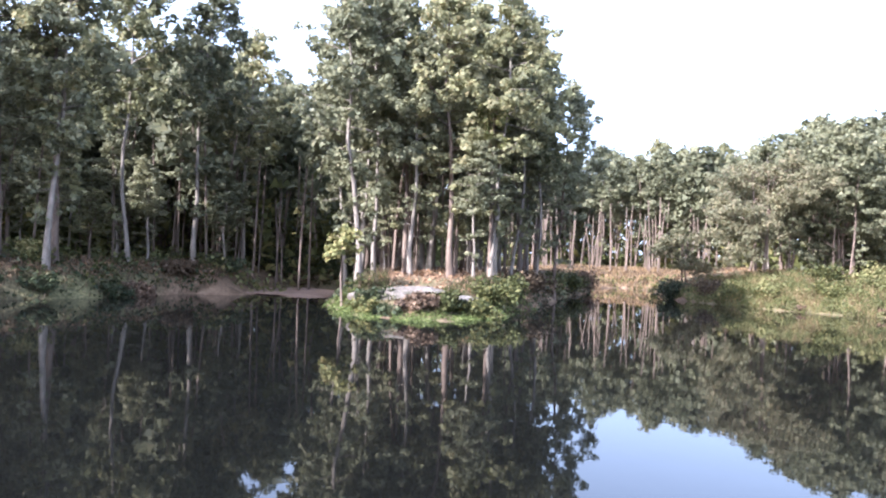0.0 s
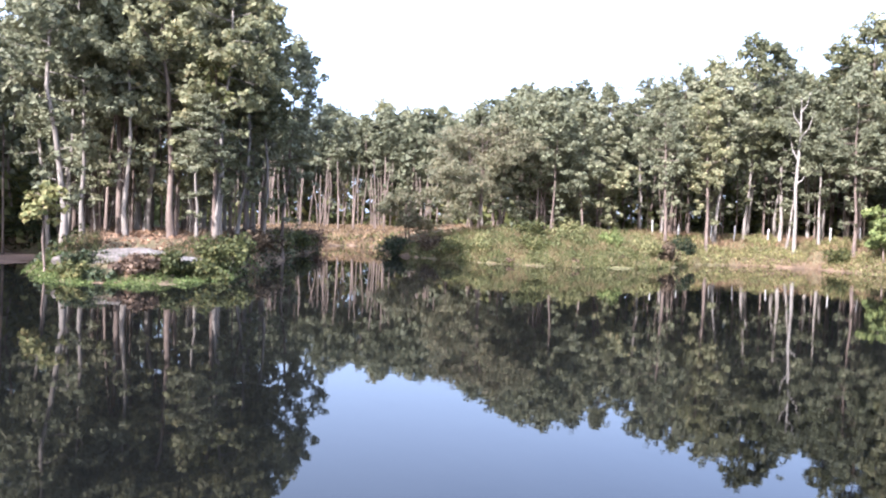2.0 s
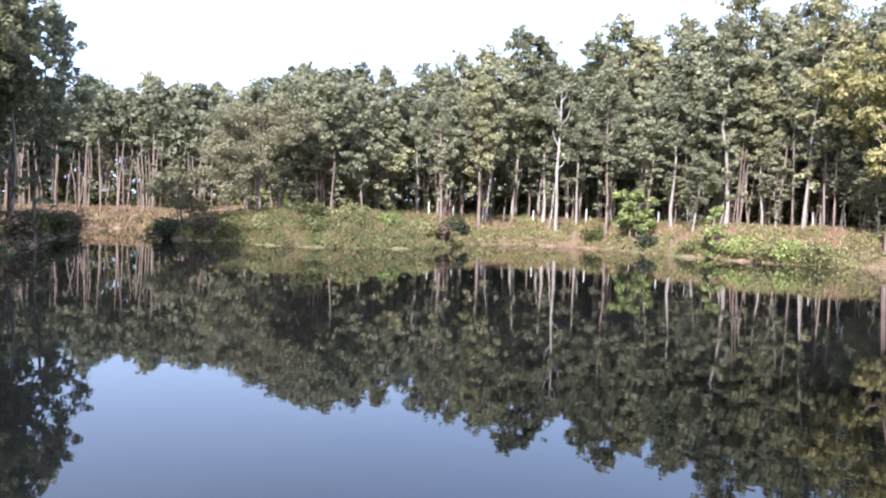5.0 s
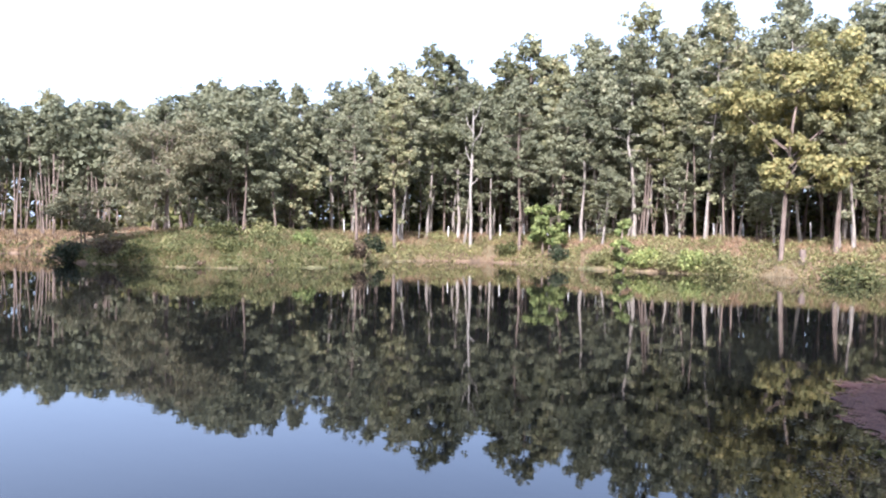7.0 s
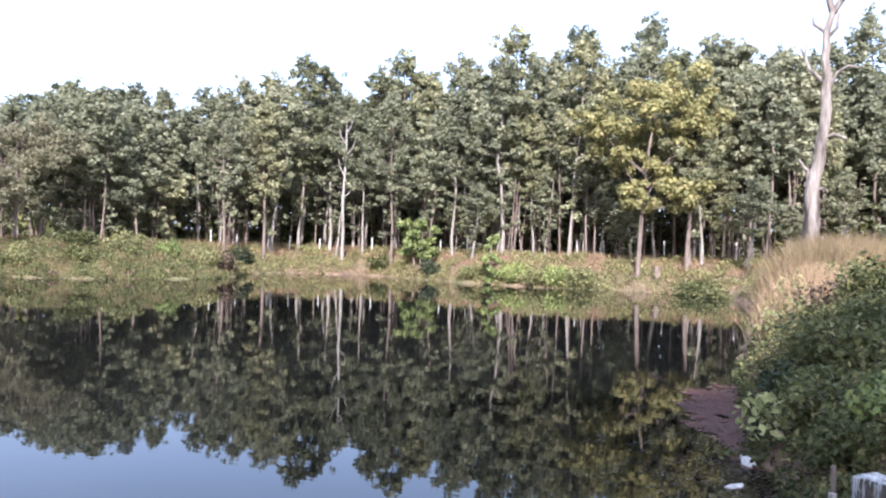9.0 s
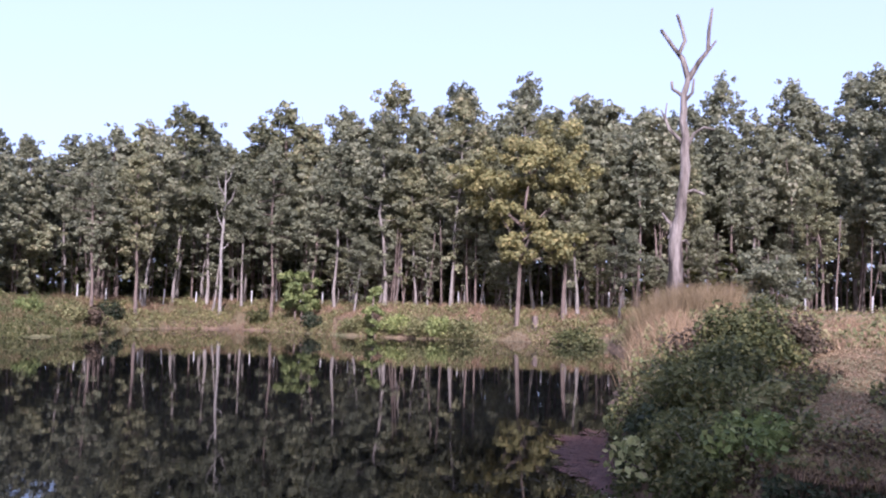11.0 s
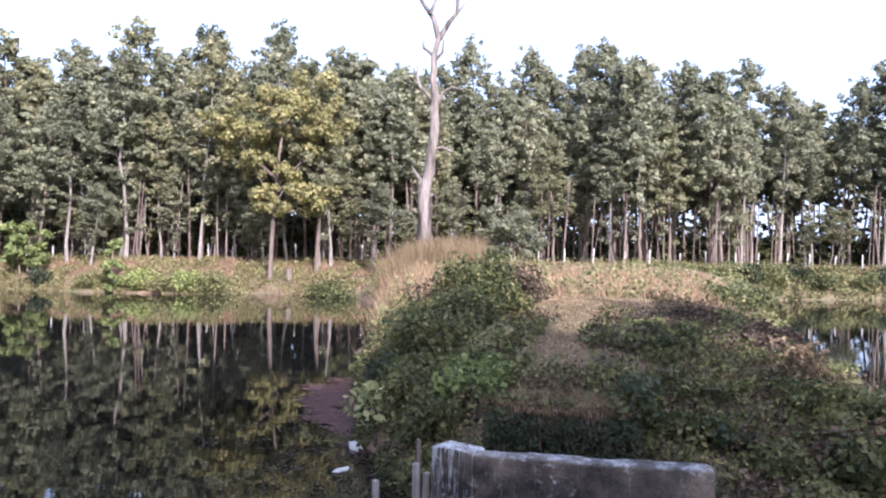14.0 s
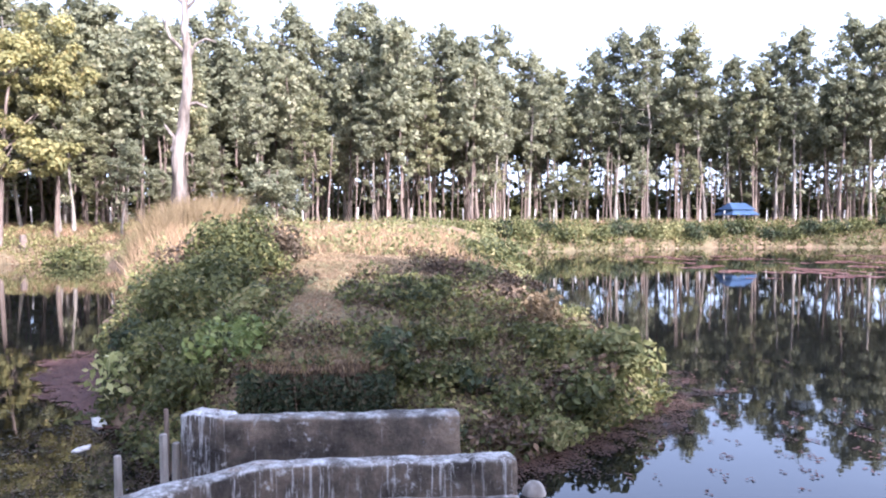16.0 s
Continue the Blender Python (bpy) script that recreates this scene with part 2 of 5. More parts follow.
def leaves(centres, normals, size, aspect=0.6, r=rng, fold=0.12):
    """A pointed leaf of four corners at each centre, turned by chance about its normal."""
    k = len(centres)
    nrm = unit(np.asarray(normals, dtype=float))
    any_v = unit(r.normal(size=(k, 3)))
    a = unit(np.cross(nrm, any_v))
    b = np.cross(nrm, a)
    s = (np.asarray(size) * r.uniform(0.65, 1.35, k))[:, None]
    v = np.stack([centres - a * s * 0.5, centres + b * s * aspect * 0.5 + nrm * s * fold,
                  centres + a * s * 0.5, centres - b * s * aspect * 0.5 + nrm * s * fold], 1)
    return v.reshape(-1, 3), np.arange(4 * k).reshape(k, 4)


def small_leaves(centres, normals, size, r=rng):
    """A plain three-cornered leaf at each centre, for foliage that stays far off."""
    k = len(centres)
    nrm = unit(np.asarray(normals, dtype=float))
    a = unit(np.cross(nrm, unit(r.normal(size=(k, 3)))))
    b = np.cross(nrm, a)
    s = (np.asarray(size) * r.uniform(0.65, 1.35, k))[:, None]
    v = np.stack([centres - a * s * 0.55, centres + a * s * 0.35 + b * s * 0.45, centres + a * s * 0.35 - b * s * 0.45], 1)
    return v.reshape(-1, 3), np.arange(3 * k).reshape(k, 3)


def blades(feet, height, lean, width, r=rng):
    """Grass: a bent strip of two faces from each foot."""
    k = len(feet)
    ang = r.uniform(0, 2 * math.pi, k)
    side = np.stack([np.cos(ang), np.sin(ang), np.zeros(k)], 1)
    tilt = r.normal(size=(k, 3)) * lean
    tilt[:, 2] = 0
    h = (np.asarray(height) * r.uniform(0.55, 1.25, k))[:, None]
    up = np.array([0, 0, 1.0])
    mid = feet + (up * 0.55 + tilt * 0.35) * h
    top = feet + (up + tilt) * h
    w = np.asarray(width) * side if np.ndim(width) == 0 else np.asarray(width)[:, None] * side
    v = np.stack([feet - w, feet + w, mid + w * 0.7, mid - w * 0.7, top], 1).reshape(-1, 3)
    i = np.arange(k)[:, None] * 5
    return v, [i + np.array([[0, 1, 2, 3]]), i + np.array([[3, 2, 4]])]


def tube(points, radii, sides=7, wob=0.0, r=rng):
    """A tapered, closed round limb along points."""
    p = np.asarray(points, dtype=float)
    d = unit(np.gradient(p, axis=0))
    ref = np.array([1.0, 0, 0]) if abs(d[0][0]) < 0.9 else np.array([0, 1.0, 0])
    a = unit(np.cross(d, ref))
    b = np.cross(d, a)
    ang = np.linspace(0, 2 * math.pi, sides, endpoint=False)
    rad = np.asarray(radii)[:, None] * (1 + wob * r.normal(size=(len(p), sides)))
    v = p[:, None] + rad[..., None] * (np.cos(ang)[None, :, None] * a[:, None] + np.sin(ang)[None, :, None] * b[:, None])
    v = np.concatenate([v.reshape(-1, 3), p[-1:] + d[-1:] * radii[-1]])
    q = []
    for i in range(len(p) - 1):
        for j in range(sides):
            q.append((i * sides + j, i * sides + (j + 1) % sides, (i + 1) * sides + (j + 1) % sides, (i + 1) * sides + j))
    last = (len(p) - 1) * sides
    t = [(last + j, last + (j + 1) % sides, len(v) - 1) for j in range(sides)]
    return v, np.array(q), np.array(t)


def joined(tubes):
    v, q, t, k = [], [], [], 0
    for a, b, c in tubes:
        v.append(a), q.append(b + k), t.append(c + k)
        k += len(a)
    return np.concatenate(v), [np.concatenate(q), np.concatenate(t)]


# ---------------------------------------------------------------- the lie of the land
LAKE = np.array([(-60, 12), (-40, 22), (-29, 29.5), (-22.6, 34), (-19.6, 37.2), (-17.6, 40.4), (-16.4, 44.5), (-14.6, 47), (-12, 48), (-9.4, 48.6), (-7.0, 49.2),
                 (-6.2, 46), (-5.8, 41.7), (-4.6, 36.6), (-1.4, 34.2), (1.8, 35.8), (3.3, 39.7), (5.7, 47.4), (9, 60), (13, 71), (16, 84),
                 (20, 89), (22.2, 85), (20.6, 74), (19.4, 65), (21.5, 60.5), (24, 55), (27, 52.6), (30, 51.8), (35, 51), (39, 54),
                 (44.5, 58.5), (50, 58.5), (53.5, 54.5), (53.5, 48), (52, 42), (52.5, 37), (53.5, 32), (56, 28), (57, 22), (55, 18.2), (60, 8),
                 (64, -2), (66, -8.6), (73, -16.4), (78.3, -29), (80, -41.6), (77, -50), (66, -72), (30, -92), (-20, -84), (-60, -60)], dtype=float)
CAUSEWAY = np.array([(9.0, 1.55), (9.9, 2.3), (11.2, 3.0), (11.9, 3.5), (14.2, 4.25), (18, 5.7), (25, 8.0), (37, 11.6), (47, 15), (54, 18.5), (66, 14),
                     (68, -8), (56, -8.6), (44, -7.2), (31, -6.1), (24.5, -5.3), (19, -5.0), (15.2, -5.3), (13.2, -5.5), (11.4, -4.5), (9.8, -2.7), (9.0, -1.75)], dtype=float)
NEAR_BANK = np.array([(3.0, -3.2), (3.4, 0), (3.0, 3.2), (-6, 4.5), (-12, 12), (-62, 14), (-62, -34), (-6, -30), (-2, -12), (-1.5, -5)], dtype=float)


def signed(poly, x, y):
    """Distance to the outline of poly, positive inside."""
    p = np.stack([x, y], -1)
    best = np.full(x.shape, 1e9)
    inside = np.zeros(x.shape, dtype=bool)
    for a, b in zip(poly, np.roll(poly, -1, axis=0)):
        e, w = b - a, p - a
        t = np.clip((w @ e) / (e @ e), 0, 1)
        best = np.minimum(best, np.linalg.norm(w - t[..., None] * e, axis=-1))
        cross = ((a[1] <= p[..., 1]) != (b[1] <= p[..., 1]))
        xs = a[0] + (p[..., 1] - a[1]) * e[0] / (e[1] if abs(e[1]) > 1e-9 else 1e-9)
        inside ^= cross & (p[..., 0] < xs)
    return np.where(inside, best, -best)


def waves(x, y, s, seed):
    """Cheap smooth unevenness, about -1 to 1."""
    q = np.random.default_rng(seed)
    out = 0
    for k in range(6):
        a, f, ph = q.uniform(0, 6.28), q.uniform(0.6, 1.7) / s, q.uniform(0, 6.28)
        out = out + np.sin((x * math.cos(a) + y * math.sin(a)) * f * 6.28 + ph)
    return out / 3.5


def smooth(a, b, x):
    t = np.clip((x - a) / (b - a), 0, 1)
    return t * t * (3 - 2 * t)


def ground_z(x, y):
    x, y = np.asarray(x, dtype=float), np.asarray(y, dtype=float)
    wob = 0.35 * waves(x, y, 5, 1) + 0.15 * waves(x, y, 1.7, 2)
    d_out = -signed(LAKE, x, y) + wob * smooth(20, 30, np.hypot(x, y))
    d_cause = signed(CAUSEWAY, x, y) + 0.3 * wob
    d_near = signed(NEAR_BANK, x, y)
    west = smooth(16, 8, x) * smooth(15, 25, y)
    top = 2.75 - 0.95 * west - 0.8 * np.exp(-((x + 1) ** 2 + (y - 37.5) ** 2) / 22)
    top = top - 0.45 * np.exp(-((x - 31) / 11) ** 2 - ((y - 57) / 8) ** 2)
    top = top - 2.62 * np.exp(-np.abs((x + 9.4) / 3.9) ** 4 - np.abs((y - 53.0) / 6.5) ** 4) * west
    z_out = top * (1 - np.exp(-np.maximum(d_out, 0) / (3.4 - 2.2 * west + 4.0 * smooth(82, 90, y))))
    z_out = z_out * (1 - np.exp(-((x + 1) / 5.5) ** 4 - ((y - 36) / 5.0) ** 4) * (1 - smooth(0.4, 2.6, d_out)))
    ctop = np.interp(x, [9, 9.8, 10.35, 12, 16, 20, 45, 60], [0.42, 0.5, 1.12, 1.5, 1.8, 1.95, 2.3, 2.6])
    z_c = ctop * (1 - np.exp(-np.maximum(d_cause, 0) / (1.1 + 0.4 * smooth(0, -2, y))))
    z_c = np.where((x < 10.34) & (y > -0.8) & (y < 1.15), np.minimum(z_c, 0.12), z_c)
    z_n = 1.4 * (1 - np.exp(-np.maximum(d_near, 0) / 0.5))
    land = np.maximum(np.maximum(z_out, z_c), z_n)
    d = np.maximum(np.maximum(d_out, d_cause), d_near)
    uneven = (0.12 * waves(x, y, 6, 3) + 0.05 * waves(x, y, 1.9, 4)) * smooth(0.3, 3, d)
    return np.where(d > 0, land + uneven, np.maximum(d * 0.45, -1.6))


def sheet_axis(lo, hi, step):
    core = np.arange(lo, hi + step / 2, step)
    far = step * 1.35 ** np.arange(1, 26)
    return np.concatenate([lo - np.cumsum(far)[::-1], core, hi + np.cumsum(far)])


def build_ground():
    xs, ys = sheet_axis(-30, 100, 0.74), sheet_axis(-60, 96, 0.74)
    xs, ys = np.unique(np.concatenate([xs, np.arange(8.4, 20, 0.2)])), np.unique(np.concatenate([ys, np.arange(-6.4, 7, 0.2)]))
    gx, gy = np.meshgrid(xs, ys, indexing="ij")
    z = ground_z(gx, gy)
    v = np.stack([gx, gy, z], -1).reshape(-1, 3)
    i = np.arange(len(xs) * len(ys)).reshape(len(xs), len(ys))
    q = np.stack([i[:-1, :-1], i[1:, :-1], i[1:, 1:], i[:-1, 1:]], -1).reshape(-1, 4)
    ob = new("ground", mesh_np("ground", v, q, M_GROUND, True))
    tagged(ob, "uneven forest floor and lake banks with dry grass and leaf litter", "ground", kind="structure")
    w = 420.0
    wv = np.array([(-w, -w, 0), (w, -w, 0), (w, w, 0), (-w, w, 0)])
    ob = new("water", mesh_np("water", wv, np.array([[0, 1, 2, 3]]), M_WATER))
    tagged(ob, "still dark lake water mirroring the trees and sky", "water", kind="structure")


build_ground()


# ---------------------------------------------------------------- trees
def crown_points(r, clumps, per, flat=0.75, wild=0.65):
    """Leaf places and outward normals round clump centres (x, y, z, radius)."""
    c, nn = [], []
    for x, y, z, rad in clumps:
        k = int(per * rad * rad) + 3
        d = unit(r.normal(size=(k, 3)))
        rr = rad * r.uniform(0.25, 1.0, k) ** 0.55
        p = d * rr[:, None] * np.array([1, 1, flat]) + np.array([x, y, z])
        c.append(p)
        nn.append(d * 0.8 + np.array([0, 0, 0.3]) + r.normal(size=(k, 3)) * wild)
    return np.concatenate(c), np.concatenate(nn)


def sal_shape(seed, base=0.40, spread=2.6, per=125, height=18.0):
    """A tall straight forest tree: trunk with limbs, and boughs of leaf clumps up a narrow crown."""
    r = np.random.default_rng(seed)
    zs = np.linspace(-0.4, height * 0.97, 9)
    drift = np.cumsum(r.normal(size=(9, 2)) * 0.13, axis=0) + np.linspace(0, 1, 9)[:, None] * r.normal(size=2) * 0.5
    drift -= drift[0]
    path = np.column_stack([drift, zs])
    rad = 0.135 * (1 - zs / height * 0.86) * r.uniform(0.75, 1.3)
    rad[0] *= 1.5
    tubes, clumps = [tube(path, rad, 8, 0.03, r)], []
    n, point, droop = 36, r.uniform(1.7, 3.2), r.uniform(-0.15, 0.15)

    def stem_at(zz):
        return np.array([np.interp(zz, zs, path[:, 0]), np.interp(zz, zs, path[:, 1]), zz])

    for k in range(n):
        u = (k + r.uniform(0, 0.9)) / n
        if u < 0.25 and r.uniform() < 0.25:
            continue
        zz = height * (base + (0.95 - base) * u)
        prof = (0.62 + 0.38 * min(1.0, u / 0.3)) * (1 - 0.8 * u ** point)
        length = spread * prof * r.uniform(0.5, 1.08)
        a = k * 2.4 + r.uniform(-0.7, 0.7)
        foot = stem_at(zz)
        out = np.array([math.cos(a), math.sin(a), r.uniform(0.0, 0.5) + droop])
        tip = foot + out * length
        mid = foot + out * length * 0.5 + np.array([0, 0, -0.08 * length])
        tubes.append(tube([foot, mid, tip], [0.045, 0.03, 0.012], 3))
        big = r.uniform(0.42, 0.74) * (0.75 + 0.25 * prof)
        clumps.append((*tip, big * 0.85))
        clumps.append((*(mid * 0.45 + tip * 0.55 + r.normal(size=3) * 0.3), big))
        clumps.append((*(mid * 0.5 + tip * 0.5 + r.normal(size=3) * np.array([0.65, 0.65, 0.4])), big * 0.8))
        clumps.append((*(mid + r.normal(size=3) * 0.4), big * 0.9))
        clumps.append((*(mid * 0.3 + tip * 0.7 + r.normal(size=3) * np.array([0.7, 0.7, 0.5])), big * 0.7))
    for f, w in ((0.99, 0.3), (0.972, 0.4), (0.95, 0.5), (0.925, 0.6), (0.89, 0.7)):
        clumps.append((path[-1][0] + r.normal() * 0.18, path[-1][1] + r.normal() * 0.18, height * f, w))
    for k in range(9):
        zz = height * r.uniform(0.14, base + 0.05)
        a = r.uniform(0, 6.28)
        foot = stem_at(zz)
        tip = foot + np.array([math.cos(a), math.sin(a), r.uniform(-0.3, 0.4)]) * r.uniform(0.3, 1.2)
        tubes.append(tube([foot, (foot + tip) / 2, tip], [0.03, 0.02, 0.01], 3))
        clumps.append((*tip, r.uniform(0.28, 0.5)))
        clumps.append((*(tip + r.normal(size=3) * 0.35), r.uniform(0.2, 0.4)))
    c, nn = crown_points(r, clumps, per, 0.75, 0.48)
    inner = np.array([q[:3] for q in clumps if q[3] > 0.42]) + r.normal(size=(sum(q[3] > 0.42 for q in clumps), 3)) * 0.12
    return joined(tubes), (c, nn), inner


SAL = []
for k in range(8):
    wood, (c, nn), inner = sal_shape(100 + k, base=(0.36, 0.45, 0.40, 0.47, 0.37, 0.46, 0.42, 0.33)[k], spread=(2.9, 2.6, 3.3, 2.7, 3.0, 2.5, 3.2, 2.9)[k])
    c, nn = np.concatenate([c, inner]), np.concatenate([nn, np.random.default_rng(k).normal(size=inner.shape)])
    size = np.concatenate([np.full(len(c) - len(inner), 0.27), np.full(len(inner), 0.72)])
    v, q = small_leaves(c, nn, size, np.random.default_rng(k))
    SAL.append((mesh_np("sal_trunk", *wood, M_BARK if k % 4 else M_BARK2, True), mesh_np("sal_crown", v, q, M_SAL if k % 3 else M_SAL2), wood, (c, nn)))

LABEL_SAL = "tall straight sal tree with a pale trunk and grey-green crown"
proto = []
for k, (trunk, crown, wood, pts) in enumerate(SAL):
    ob = thing("forest_tree", pose(0, 0, 0), LABEL_SAL, "tree")
    part("trunk", trunk, ob)
    part("crown", crown, ob)
    proto.append(ob)
for k in range(4):                       # plainer kinds for the depth of the wood
    trunk, crown, wood, (c, nn) = SAL[k * 2 + 1]
    pick = np.random.default_rng(k).permutation(len(c))[: len(c) // 2]
    v, q = small_leaves(c[pick], nn[pick], np.full(len(pick), 0.40), np.random.default_rng(k + 50))
    ob = thing("forest_tree", pose(0, 0, 0), LABEL_SAL, "tree")
    part("trunk", mesh_np("sal_trunk_plain", wood[0][:73], [wood[1][0][:64]], M_BARK2, True), ob)
    part("crown", mesh_np("sal_crown_plain", v, q, M_SAL), ob)
    proto.append(ob)
used = set()


def plant(k, x, y, height, turn, group, lean=0.0, label=""):
    """A forest tree of kind k with its foot on the ground."""
    z = float(ground_z(x, y))
    s = (height - z) / 18.0
    wide = 0.75 * s + 0.3
    m = pose(x, y, z - 0.05, lean, 0, turn) @ Matrix.Diagonal((wide, wide, s, 1))
    if k in used:
        ob = copy_thing(proto[k], m @ Matrix.Diagonal((*(1 / q for q in proto[k].scale), 1)))
    else:
        ob = proto[k]
        ob.matrix_basis = m
        used.add(k)
    if "young" in group:
        ob.name, label = "young_tree", "slim young forest tree with grey-green leaves under taller ones"
    return tagged(ob, label or LABEL_SAL, "tree", group)


# skyline trees: x, y, height of the top over the water
WEST = [(-22.5, 40.1, 17), (-20.2, 41.3, 18), (-18.4, 46.5, 20.4), (-15.7, 49.8, 19.8), (-14.0, 55.5, 18), (-27, 36, 18), (-20.0, 40.0, 17.6), (-25, 33.8, 17)]
POINT = [(-6.2, 51.6, 19.5), (-3.9, 51.9, 21.0), (-0.9, 52.0, 20.4), (1.8, 52.0, 19.4), (4.4, 51.8, 18.5), (6.3, 53.5, 17), (8.0, 56.5, 15.5),
         (-4.7, 44.1, 17.5), (0.5, 46, 18.5), (3.2, 48.5, 17)]
NORTH = [(19.4, 110.3, 16.9), (22.2, 109.8, 18.1), (25.7, 109.0, 17.1), (28.9, 108.2, 19.6), (31.1, 107.6, 18.7), (33.6, 106.8, 18.5), (37.2, 105.6, 19.0)]
BEND = [(31.2, 75.8, 15.2), (34.3, 74.5, 17.4), (37.2, 73.1, 16.3), (39.8, 71.7, 17.4), (42.5, 70.1, 17.3), (45.2, 68.4, 17.6), (46.9, 67.3, 17.0)]
EAST = [(48.0, 66.5, 19.3), (50.3, 64.8, 19.8), (53.0, 62.6, 21.6), (55.4, 60.5, 20.6), (57.9, 58.0, 20.7), (60.1, 55.8, 22.7), (62.1, 53.6, 20.5),
        (64.0, 51.3, 22.6), (65.2, 49.7, 21.2), (63.7, 44.4, 24.3), (66.2, 40.7, 22.2), (67.8, 37.9, 24.6), (70.0, 33.7, 25.4), (71.7, 29.9, 21.9),
        (72.8, 27.1, 23.1), (74.2, 23.1, 20.8), (75.0, 20.4, 21.1)]
CORNER = [(79.7, 24.8, 22.3), (81.5, 18.3, 22.5), (82.2, 15.2, 25.5), (82.8, 11.0, 24.8), (83.1, 8.5, 22.6), (83.5, 4.3, 25.3), (83.6, -1.3, 22.7), (83.5, -4.7, 22.4)]
SOUTH = [(89.5, 5.0, 26.0), (89.7, 1.6, 22.9), (89.7, -1.9, 23.6), (89.6, -4.5, 23.6), (89.4, -8.9, 22.0), (88.9, -12.7, 23.2), (88.5, -15.5, 20.6),
         (97.8, -20.5, 20.7), (97.0, -24.2, 23.0), (96.1, -27.5, 24.9), (95.0, -31.4, 24.9), (93.8, -34.8, 25.2), (92.8, -37.5, 22.6), (91.8, -39.9, 20.8),
         (90.6, -42.7, 19.9), (89.7, -44.6, 22.0), (88.7, -46.4, 23.5), (86.6, -50.5, 24.6), (85.0, -53.1, 23.6), (83, -57, 23), (80, -62, 23)]
# trunks along the lakeside edge of the wood: x, y
EDGE = [(42.9, 60.9), (46.9, 60.2), (49.1, 62), (54.5, 58.6), (56.5, 56.8), (55.6, 52), (57.0, 48.4), (57.7, 46.1), (59.5, 45.4), (60.1, 42.8), (61.0, 41.6),
        (61.2, 39.4), (62.3, 37.4), (62.2, 34.8), (63.0, 33.6), (61.5, 24.8), (61.9, 23.9), (64.5, 30.5), (66.5, 26.5), (68, 22), (70.5, 17.5),
        (72, 12), (73.5, 6.5), (75, 1.5), (76.5, -4), (79, -10.5)]

tree_rng = random.Random(5)
taken = []


def grove(spots, group, lift=0.0):
    for x, y, h in spots:
        plant(tree_rng.randrange(8), x, y, h * 1.015 + 0.35 + lift, tree_rng.uniform(0, 360), group, tree_rng.uniform(-2.2, 2.2))
        taken.append((x, y))


grove(WEST, "trees of the west bank")
grove(POINT, "trees of the wooded point")
grove(NORTH, "trees beyond the inlet")
grove(BEND, "trees of the north-east bank", -0.1)
grove(EAST, "trees of the east bank")
grove(CORNER, "trees of the east bank", 0.6)
grove(SOUTH, "trees of the far south bank", 0.9)
grove([(58.6, 60.4, 18.5), (57.5, 63.4, 19), (60.5, 64.5, 19), (56.0, 65.5, 18), (52.0, 66.5, 18), (63, 60, 19.5)], "trees of the east bank")
grove([(x, y, tree_rng.uniform(14, 18.5)) for x, y in EDGE], "trees along the lakeside edge")


def inland(x, y):
    return float(-signed(LAKE, np.array(x), np.array(y)))


def fill(count, inside, h_lo, h_hi, group, gap, depth=8.0):
    """More trees of a wood, at chance places that keep a gap."""
    x0, x1, y0, y1, test = inside
    xs, ys = (np.array([tree_rng.uniform(p, q) for _ in range(1500)]) for p, q in ((x0, x1), (y0, y1)))
    made = 0
    for x, y, d in zip(xs.tolist(), ys.tolist(), (-signed(LAKE, xs, ys)).tolist()):
        if made == count:
            break
        if not test(x, y, d) or any((x - a) ** 2 + (y - b) ** 2 < gap * gap for a, b in taken):
            continue
        kind = tree_rng.randrange(8) if d < depth else 8 + tree_rng.randrange(4)
        plant(kind, x, y, tree_rng.uniform(h_lo, h_hi), tree_rng.uniform(0, 360), group, tree_rng.uniform(-1.5, 1.5))
        taken.append((x, y))
        made += 1


fill(13, (48, 72, 16, 66, lambda x, y, d: 3.5 < d < 9), 6, 10.5, "young trees along the lakeside edge", 1.3, 20)
fill(14, (-34, -14, 33, 58, lambda x, y, d: 2.5 < d < 9), 6, 10, "young trees along the lakeside edge", 1.3, 20)
fill(7, (-6, 8, 44, 62, lambda x, y, d: 1.5 < d < 7), 6, 10, "young trees along the lakeside edge", 1.2, 20)
fill(16, (68, 98, -52, 16, lambda x, y, d: 11 < d < 17), 7, 12, "young trees along the lakeside edge", 1.4, 20)
fill(46, (-44, -9, 30, 72, lambda x, y, d: d > 2.2 and x < -10.5 - max(0, y - 55) * 0.12 and not (x > -13.6 and y < 60)), 15, 19, "trees of the west bank", 1.6)
# unseen taller trees, added to shade the west wood but not the point
fill(26, (-62, -22, 10, 40, lambda x, y, d: d > 2.5 and y < 34 and 0.866 * y - 0.5 * x > 39), 20, 25, "trees of the west bank", 2.6, 0.0)
fill(28, (-6, 9, 43, 66, lambda x, y, d: d > 1.2 and (y > 46 or x > -2) and y < 64), 15, 19.5, "trees of the wooded point", 1.4)
fill(34, (8, 48, 97, 114, lambda x, y, d: d > 7), 16, 18.6, "trees beyond the inlet", 2.2)
fill(22, (24, 48, 62, 82, lambda x, y, d: d > 8), 14, 16, "trees of the north-east bank", 2.0)
fill(52, (48, 76, 18, 74, lambda x, y, d: d > 6.5 and x + y * 0.62 < 92), 17.5, 22, "trees of the east bank", 1.9)
fill(30, (74, 94, -16, 30, lambda x, y, d: d > 7), 18, 22.8, "trees of the east bank", 2.2)
fill(34, (82, 112, -66, -10, lambda x, y, d: d > 9), 17.5, 21.5, "trees of the far south bank", 2.4)
